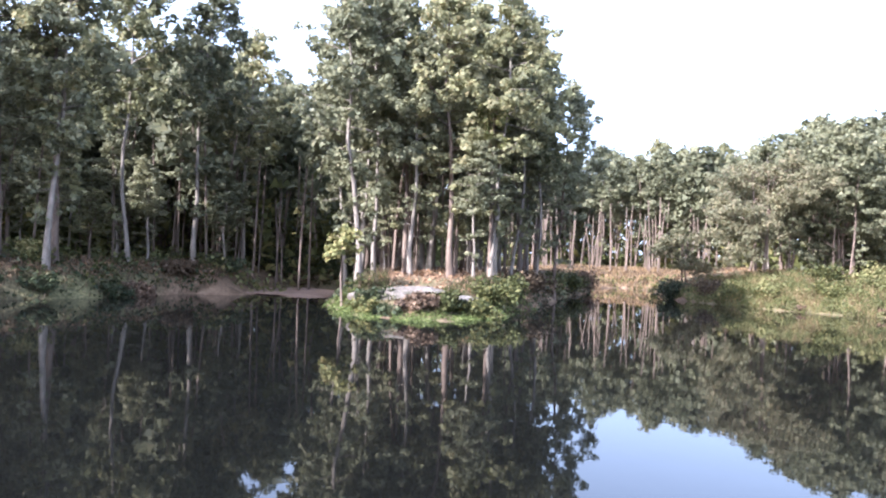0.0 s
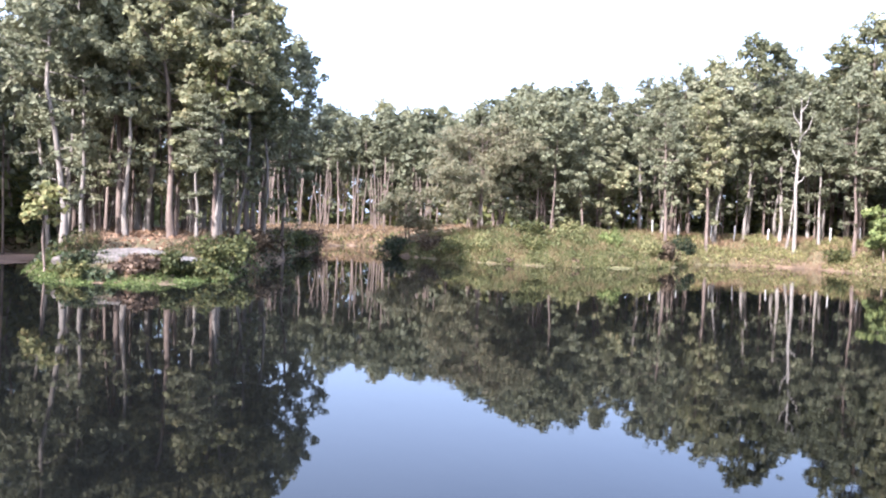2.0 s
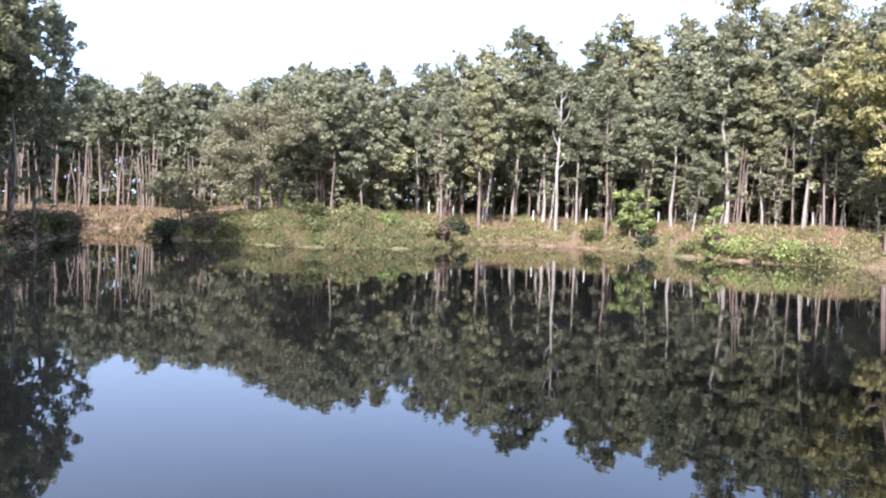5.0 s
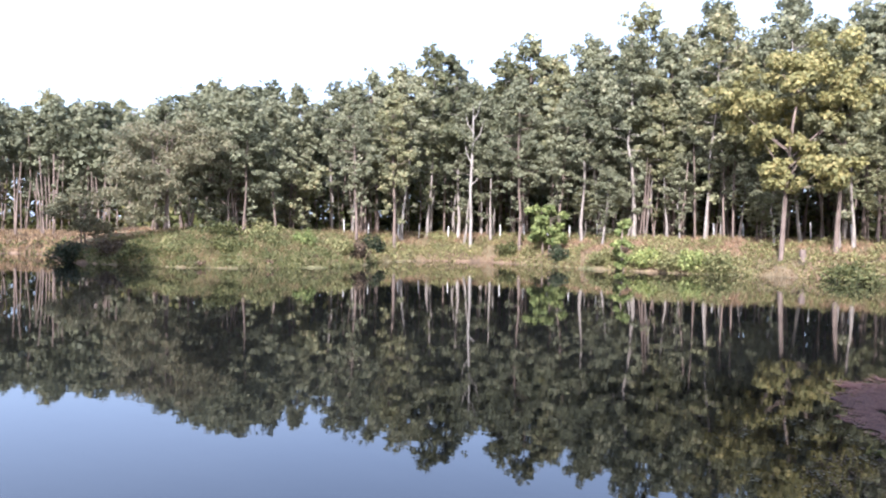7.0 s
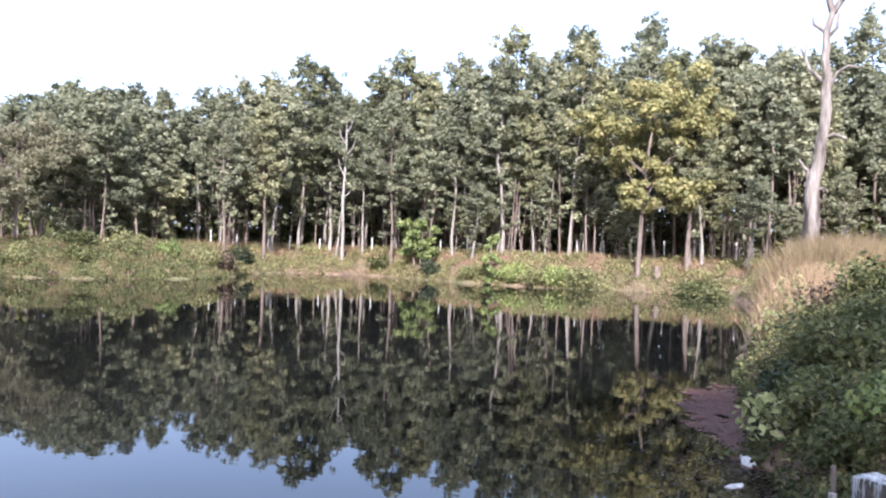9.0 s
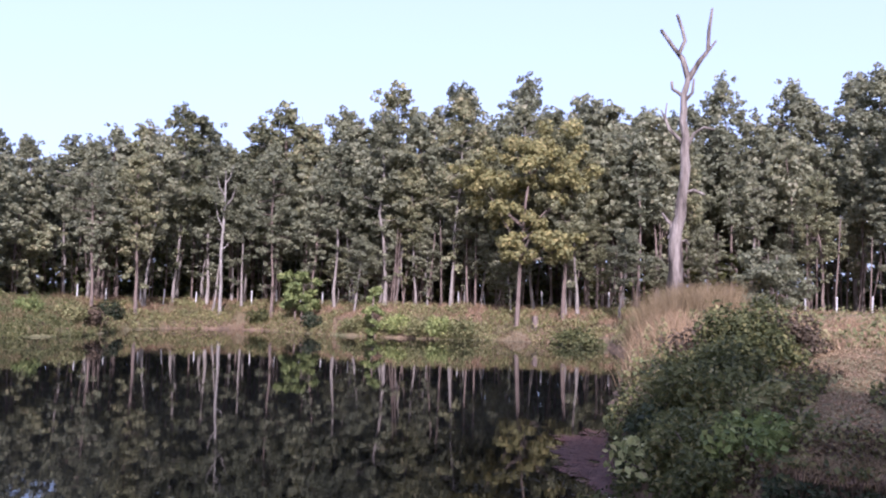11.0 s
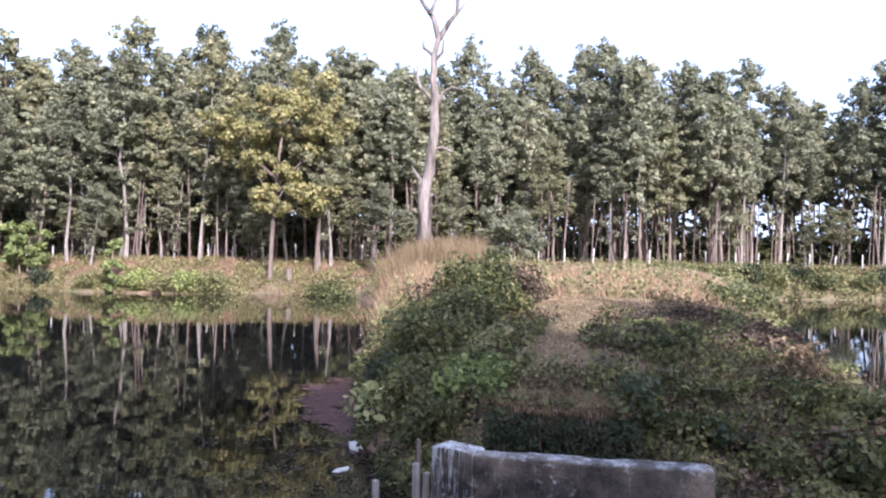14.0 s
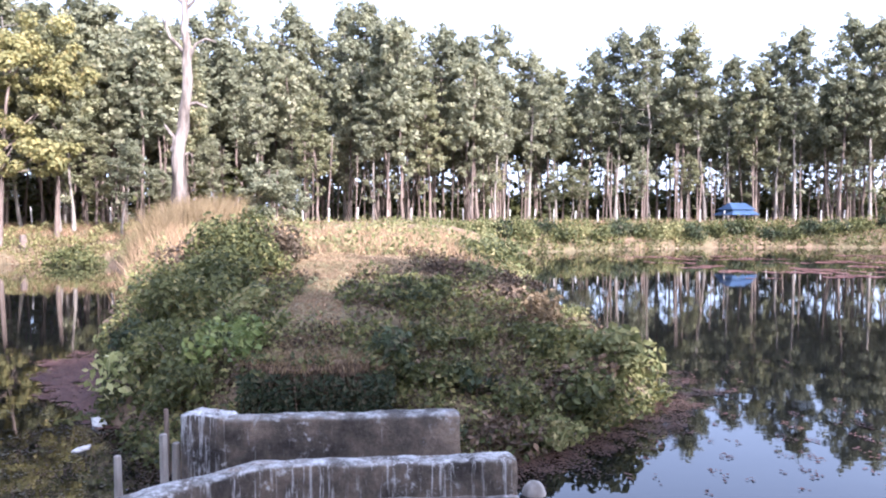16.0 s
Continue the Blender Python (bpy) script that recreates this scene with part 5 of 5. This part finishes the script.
# brush and scrub laid where the banks lie in shade, to darken bare ground
strew("west_brush", M_DARK, 52000, (-30, 16, 22, 86, lambda x, y, d, c: (d > -0.1) & (d < 1.6) & ((y > 40) | (x < -8) | (x > 3)) & ~((x > -13.6) & (x < -5.6) & (y > 44) & (y < 59))), "leaf", "low brush coloured dark to stand for shade on the banks", "brush", 0.2, seed=34, lift=0.6)
strew("west_scrub", M_BUSH, 34000, (-34, -4, 30, 74, lambda x, y, d, c: (d > 0.3) & (d < 14) & patchy(x, y, 3, 85, -0.1) & ~((x > -13.6) & (x < -5.6) & (y > 44) & (y < 58.5))), "leaf", "scrub darkening the floor of the west wood in place of shade", "scrub", 0.24, seed=86, lift=0.55)
strew("west_twigs", M_TWIG, 50000, (-30, 16, 22, 86, lambda x, y, d, c: (d > -0.1) & (d < 3.5) & ((x < -8) | (y > 41)) & ~((x > -13.6) & (x < -5.6) & (y > 44) & (y < 59))), "blade", "dry brown stalks on the shaded banks", "weeds", 0.5, 0.5, 0.02, 35)
strew("point_litter", M_LITTER, 30000, (-45, 10, 26, 66, lambda x, y, d, c: (d > 1.2) & (d < 16) & ~((x > -13.6) & (x < -5.6) & (y > 44) & (y < 59))), "leaf", "orange-brown leaf litter under the trees", "leaf litter", 0.2, seed=8, lift=0.08)
strew("west_litter", M_LITTER, 26000, (-32, -14, 34, 54, lambda x, y, d, c: (d > 1.0) & (d < 7) & patchy(x, y, 5, 96, -0.3)), "leaf", "orange-brown litter on the lit floor of the west wood", "leaf litter", 0.15, seed=97, lift=0.06)
strew("west_herbs", M_HERB, 16000, (-40, -10, 28, 54, lambda x, y, d, c: (d > 2.2) & (d < 9) & patchy(x, y, 6, 5, 0.1)), "leaf", "green undergrowth on the west bank", "undergrowth", 0.26, seed=9, lift=0.8)
strew("inlet_weeds", M_TWIG, 20000, (8, 42, 80, 106, lambda x, y, d, c: (d > -0.1) & (d < 9) & patchy(x, y, 4, 48, -0.1)), "blade", "brown stalks round the head of the inlet", "weeds", 0.5, 0.5, 0.04, 48)
strew("inlet_herbs", M_BUSH, 24000, (8, 42, 80, 106, lambda x, y, d, c: (d > -0.1) & (d < 3) & patchy(x, y, 5, 49, 0.0)), "leaf", "green weeds at the head of the inlet", "weeds", 0.25, seed=49, lift=0.5)
strew("inlet_grass", M_DRY, 20000, (8, 42, 82, 106, lambda x, y, d, c: (d > 0.0) & (d < 11)), "blade", "pale dry grass round the head of the inlet", "grass", 0.4, 0.5, 0.04, 40)
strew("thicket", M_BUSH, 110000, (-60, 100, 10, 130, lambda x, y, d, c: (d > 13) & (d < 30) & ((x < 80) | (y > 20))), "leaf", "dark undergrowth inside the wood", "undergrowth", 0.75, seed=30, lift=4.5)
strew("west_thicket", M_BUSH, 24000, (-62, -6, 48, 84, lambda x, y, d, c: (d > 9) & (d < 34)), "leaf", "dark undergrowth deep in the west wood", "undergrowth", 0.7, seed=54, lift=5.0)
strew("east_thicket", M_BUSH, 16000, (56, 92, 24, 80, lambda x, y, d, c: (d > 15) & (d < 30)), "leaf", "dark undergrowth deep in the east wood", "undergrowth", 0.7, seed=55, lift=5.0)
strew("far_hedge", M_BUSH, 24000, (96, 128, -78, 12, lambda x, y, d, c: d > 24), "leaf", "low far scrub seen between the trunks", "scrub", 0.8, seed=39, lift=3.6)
# causeway
strew("mound_creepers", M_BUSH, 90000, (9, 22, -6, 7, lambda x, y, d, c: (c > -0.15) & ~clearing(x, y) & ~((x < 11.1) & (y > -0.1) & (y < 1.1)) & (waves(x, y, 1.5, 81) + 0.5 * waves(x, y, 0.6, 82) > -0.2 + 0.9 * smooth(15.5, 18, x) * (y < 1.2))),
      "leaf", "creeping green plants over the mound", "creepers", 0.11, seed=10, lift=0.24)
strew("mound_dry_leaves", M_TWIG, 45000, (10.3, 23, -5.4, 7, lambda x, y, d, c: (c > 0.0) & ~clearing(x, y) & patchy(x, y, 2.5, 71, 0.1 - 0.8 * smooth(14, 17, x) - 0.5 * ((y < -1.6) & (x > 13)))), "leaf", "dry brown leaves among the creepers", "dry leaves", 0.085, seed=38, lift=0.24)


def turf_ledge():
    """The washed-out lip of turf over the hollow, with dry roots and grass hanging from its rim."""
    r = np.random.default_rng(64)
    lump("turf_ledge", 10.68, 0.2, 0.99, (0.42, 0.95, 0.06), M_MUD, 9, "overhanging ledge of dry turf above the dark hollow", "turf ledge", 4, 0.45, 4)
    y = r.uniform(-0.8, 1.15, 1500)
    edge = 10.66 - 0.46 * np.sqrt(np.maximum(0.05, 1 - ((y - 0.2) / 1.05) ** 2))
    feet = np.stack([edge + r.uniform(-0.02, 0.2, 1500), y, 1.03 + r.uniform(-0.06, 0.05, 1500)], 1)
    v, q = blades(feet, -r.uniform(0.1, 0.55, 1500), 0.3, 0.009, r)
    tagged(new("hanging_grass", mesh_np("hanging_grass", v, q, M_TWIG)), "dry roots and grass hanging from the turf ledge", "grass", kind="stuff")
    # dark leaves over the bank's face stand for the hollow's deep shade
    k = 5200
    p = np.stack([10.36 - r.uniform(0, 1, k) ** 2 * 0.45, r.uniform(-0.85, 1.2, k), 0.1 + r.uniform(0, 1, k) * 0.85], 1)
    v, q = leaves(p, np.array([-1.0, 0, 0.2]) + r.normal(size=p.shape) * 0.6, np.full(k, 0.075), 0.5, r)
    tagged(new("hollow_plants", mesh_np("hollow_plants", v, q, M_DARK)), "dark leaves standing for the deep shade in the hollow behind the wall", "plants", kind="stuff")
    k = 1900
    x, y = r.uniform(10.1, 11.3, k), r.uniform(-0.95, 1.3, k)
    ok = ((x - 10.65) / 0.6) ** 2 + ((y - 0.2) / 1.05) ** 2 < 1 + 0.3 * waves(x, y, 0.5, 65)
    feet = np.stack([x, y, np.maximum(1.0 + 0.12 * np.sqrt(np.maximum(0, 1 - ((x - 10.68) / 0.5) ** 2 - ((y - 0.2) / 1.05) ** 2)), np.where(x > 10.4, ground_z(x, y), 0))], 1)[ok]
    v, q = blades(feet - np.array([0, 0, 0.03]), np.full(len(feet), 0.13), 0.9, 0.008, r)
    k = 900
    p = np.stack([r.uniform(10.15, 11.0, k), r.uniform(-1.0, 1.35, k), 1.0 + r.uniform(-0.12, 0.16, k)], 1)
    p = p[waves(p[:, 0], p[:, 1], 0.7, 67) > -0.1]
    v2, q2 = leaves(p, np.array([-0.5, 0, 0.7]) + r.normal(size=p.shape) * 0.5, np.full(len(p), 0.1), 0.6, r)
    tagged(new("ledge_creepers", mesh_np("ledge_creepers", v2, q2, M_BUSH)), "green creepers over the rim of the turf ledge", "creepers", kind="stuff")
    tagged(new("ledge_straw", mesh_np("ledge_straw", v, q, M_DRY)), "short dry straw on the turf ledge", "grass", kind="stuff")


turf_ledge()
strew("bank_creepers", M_HERB, 9000, (9.1, 11.6, -3.3, 2.5, lambda x, y, d, c: (c > 0.0) & ((x > 10.6) | (y > 0.95) | (y < -0.6)) & patchy(x, y, 0.9, 52, -0.5)), "leaf", "yellowing creepers round the back of the wall", "creepers", 0.075, seed=52, lift=0.16)
strew("bank_stalks", M_TWIG, 7000, (9.1, 11.6, -3.3, 2.5, lambda x, y, d, c: (c > 0.0) & ((x > 10.5) | (y > 0.95) | (y < -0.6))), "leaf", "dead brown leaves round the back of the wall", "dry leaves", 0.07, seed=53, lift=0.14)
strew("waterside_weeds", M_BUSH, 46000, (9, 26, -6.5, 7.5, lambda x, y, d, c: (c > -0.3) & (c < 0.55) & ((x > 9.6) | (np.abs(y) > 1.9))), "leaf", "leafy weeds along the causeway's waterline", "weeds", 0.1, seed=41, lift=0.3)
strew("mound_weeds", M_TWIG, 36000, (10.6, 26, -5.6, 8, lambda x, y, d, c: (c > 0.05) & ~clearing(x, y) & ((y < -0.8) | (y > 2.2)) & patchy(x, y, 4, 31, 0.1)), "blade", "dry brown weed stalks on the mound", "weeds", 0.3, 0.5, 0.007, 11)
strew("path_straw", M_STRAW, 26000, (11, 20, -0.8, 2.2, lambda x, y, d, c: clearing(x, y) & patchy(x, y, 0.8, 91, -0.6)), "blade", "trodden straw on the path", "grass", 0.07, 0.9, 0.009, 90)
strew("path_grass", M_DRY, 24000, (11, 50, -9, 16, lambda x, y, d, c: (c > 0.15) & ((x > 21) | clearing(x, y))), "blade", "short dry grass on the causeway", "grass", 0.1, 0.7, 0.012, 12)
strew("sunny_straw", M_STRAW, 26000, (17, 23, -1.6, 1.8, lambda x, y, d, c: clearing(x, y)), "blade", "trodden straw on the sunny end of the path", "grass", 0.06, 0.9, 0.012, 42)
strew("golden_grass", M_DRY, 14000, (22, 44, -5, 9, lambda x, y, d, c: (c > 0.4) & patchy(x, y, 5, 43, -0.5)), "blade", "knee-high golden dry grass across the causeway", "grass", 0.5, 0.5, 0.014, 43)
strew("path_litter", M_LITTER, 6000, (10.2, 20, -1.5, 2, lambda x, y, d, c: (c > 0.15) & (clearing(x, y) | ((x < 11.1) & (y > -0.3) & (y < 1.25)))), "leaf", "brown leaf litter on the path", "leaf litter", 0.06, seed=36, lift=0.03)
strew("causeway_scrub", M_HERB, 80000, (22, 56, -9, 18, lambda x, y, d, c: (c > 0.1) & ((c < 1.6) | patchy(x, y, 6, 17, 0.45))), "leaf", "green and yellow scrub along the causeway", "scrub", 0.132, seed=13, lift=0.65)
strew("tall_dry_grass", M_DRY, 26000, (34, 52, 4.5, 16.5, lambda x, y, d, c: (c > 0.1) & (np.hypot((x - 43) / 6.5, (y - 10.4) / 2.8) < 1 + 0.2 * waves(x, y, 2, 3))), "blade", "tall feathery dry grass on the causeway", "grass", 1.9, 0.28, 0.014, 14)
strew("tall_dry_grass", M_DRY, 9000, (24, 46, 3, 11, lambda x, y, d, c: (c > 0.05) & (c < 2.5) & patchy(x, y, 4, 12, -0.3)), "blade", "tall dry grass on the causeway's edge", "grass", 1.1, 0.35, 0.014, 15)


# ---------------------------------------------------------------- floating mats
def mat_on_water(name, mat, count, area, size, label, seed):
    r = np.random.default_rng(seed)
    x0, x1, y0, y1, test = area
    x, y = r.uniform(x0, x1, count), r.uniform(y0, y1, count)
    ok = r.uniform(0, 1, count) < test(x, y, signed(LAKE, x, y), signed(CAUSEWAY, x, y))
    p = np.stack([x[ok], y[ok], r.uniform(0.004, 0.02, ok.sum())], 1)
    v, q = small_leaves(p, np.array([0, 0, 1.0]) + r.normal(size=p.shape) * 0.05, np.full(len(p), size), r)
    tagged(new(name, mesh_np(name, v, q, mat)), label, "water plants", kind="stuff")


def left_mat(x, y, l, c):
    """Red fern between the causeway and a ragged outer rim, thinning out towards both ends."""
    rim = np.interp(x, [10.6, 11.5, 13.9, 16.4, 18.4], [3.0, 3.9, 5.25, 6.2, 6.6]) + 0.3 * waves(x, y, 2.2, 5) + 0.16 * waves(x, y, 0.5, 6) - y
    return smooth(-0.15, 0.3, rim) * (c < 0.1) * smooth(10.9, 11.9, x + 0.3 * waves(x, y, 0.7, 7)) * smooth(18.6, 16.6, x + 0.5 * waves(x, y * 1.5, 1.2, 4)) * smooth(-1.1, -0.5, waves(x, y, 0.8, 9))


def right_mat(x, y, l, c):
    """Murky fern that thickens towards the causeway's foot."""
    return 0.85 * smooth(-1.05, -0.1, c + 0.35 * waves(x, y, 1.3, 15) + 0.2 * waves(x, y, 0.45, 16)) * (c < 0.1) * smooth(-1.2, 0.1, waves(x * 0.6, y, 0.7, 19))


mat_on_water("red_water_fern", M_AZOLLA, 130000, (10.5, 19, 2.5, 8, left_mat), 0.05, "mat of red floating water fern by the causeway", 1)
mat_on_water("red_water_fern", M_SILT, 170000, (8.3, 16, -8, -2.0, right_mat), 0.034, "murky red-brown mat of floating fern by the causeway", 2)
mat_on_water("brown_water_weed", M_SILT, 16000, (8.3, 11.8, 1.7, 4.4, lambda x, y, l, c: (c < 0.1) * smooth(-2.0, -0.2, c + 0.5 * waves(x, y, 1.1, 57)) * 0.5), 0.024, "brown silty scum on the water by the stakes", 6)
mat_on_water("red_water_fern", M_AZOLLA, 50000, (38, 62, -42, -18, lambda x, y, l, c: (waves(x, y, 7, 25) > 0.25) & (waves(x * 0.4, y, 1.8, 29) > -0.1)), 0.22, "thin red mat of floating water fern on the lake", 3)
mat_on_water("green_water_weed", M_ALGAE, 2600, (7.2, 13, 1.5, 6.5, lambda x, y, l, c: (c < 0.1) & (c > -2.4 + 0.5 * waves(x, y, 2, 39)) & (waves(x, y, 0.9, 38) > 0.2)), 0.045, "scattered green water weed near the sluice", 4)
mat_on_water("purple_water_weed", M_AZOLLA, 30000, (8, 16, -9, -3.5, lambda x, y, l, c: (c < -0.6) & (c > -4) & (np.sin(x * 83.1 + y * 47.9) * waves(x, y * 2, 1.4, 49) > 0.75)), 0.05, "scattered purple water weed on the lake", 5)
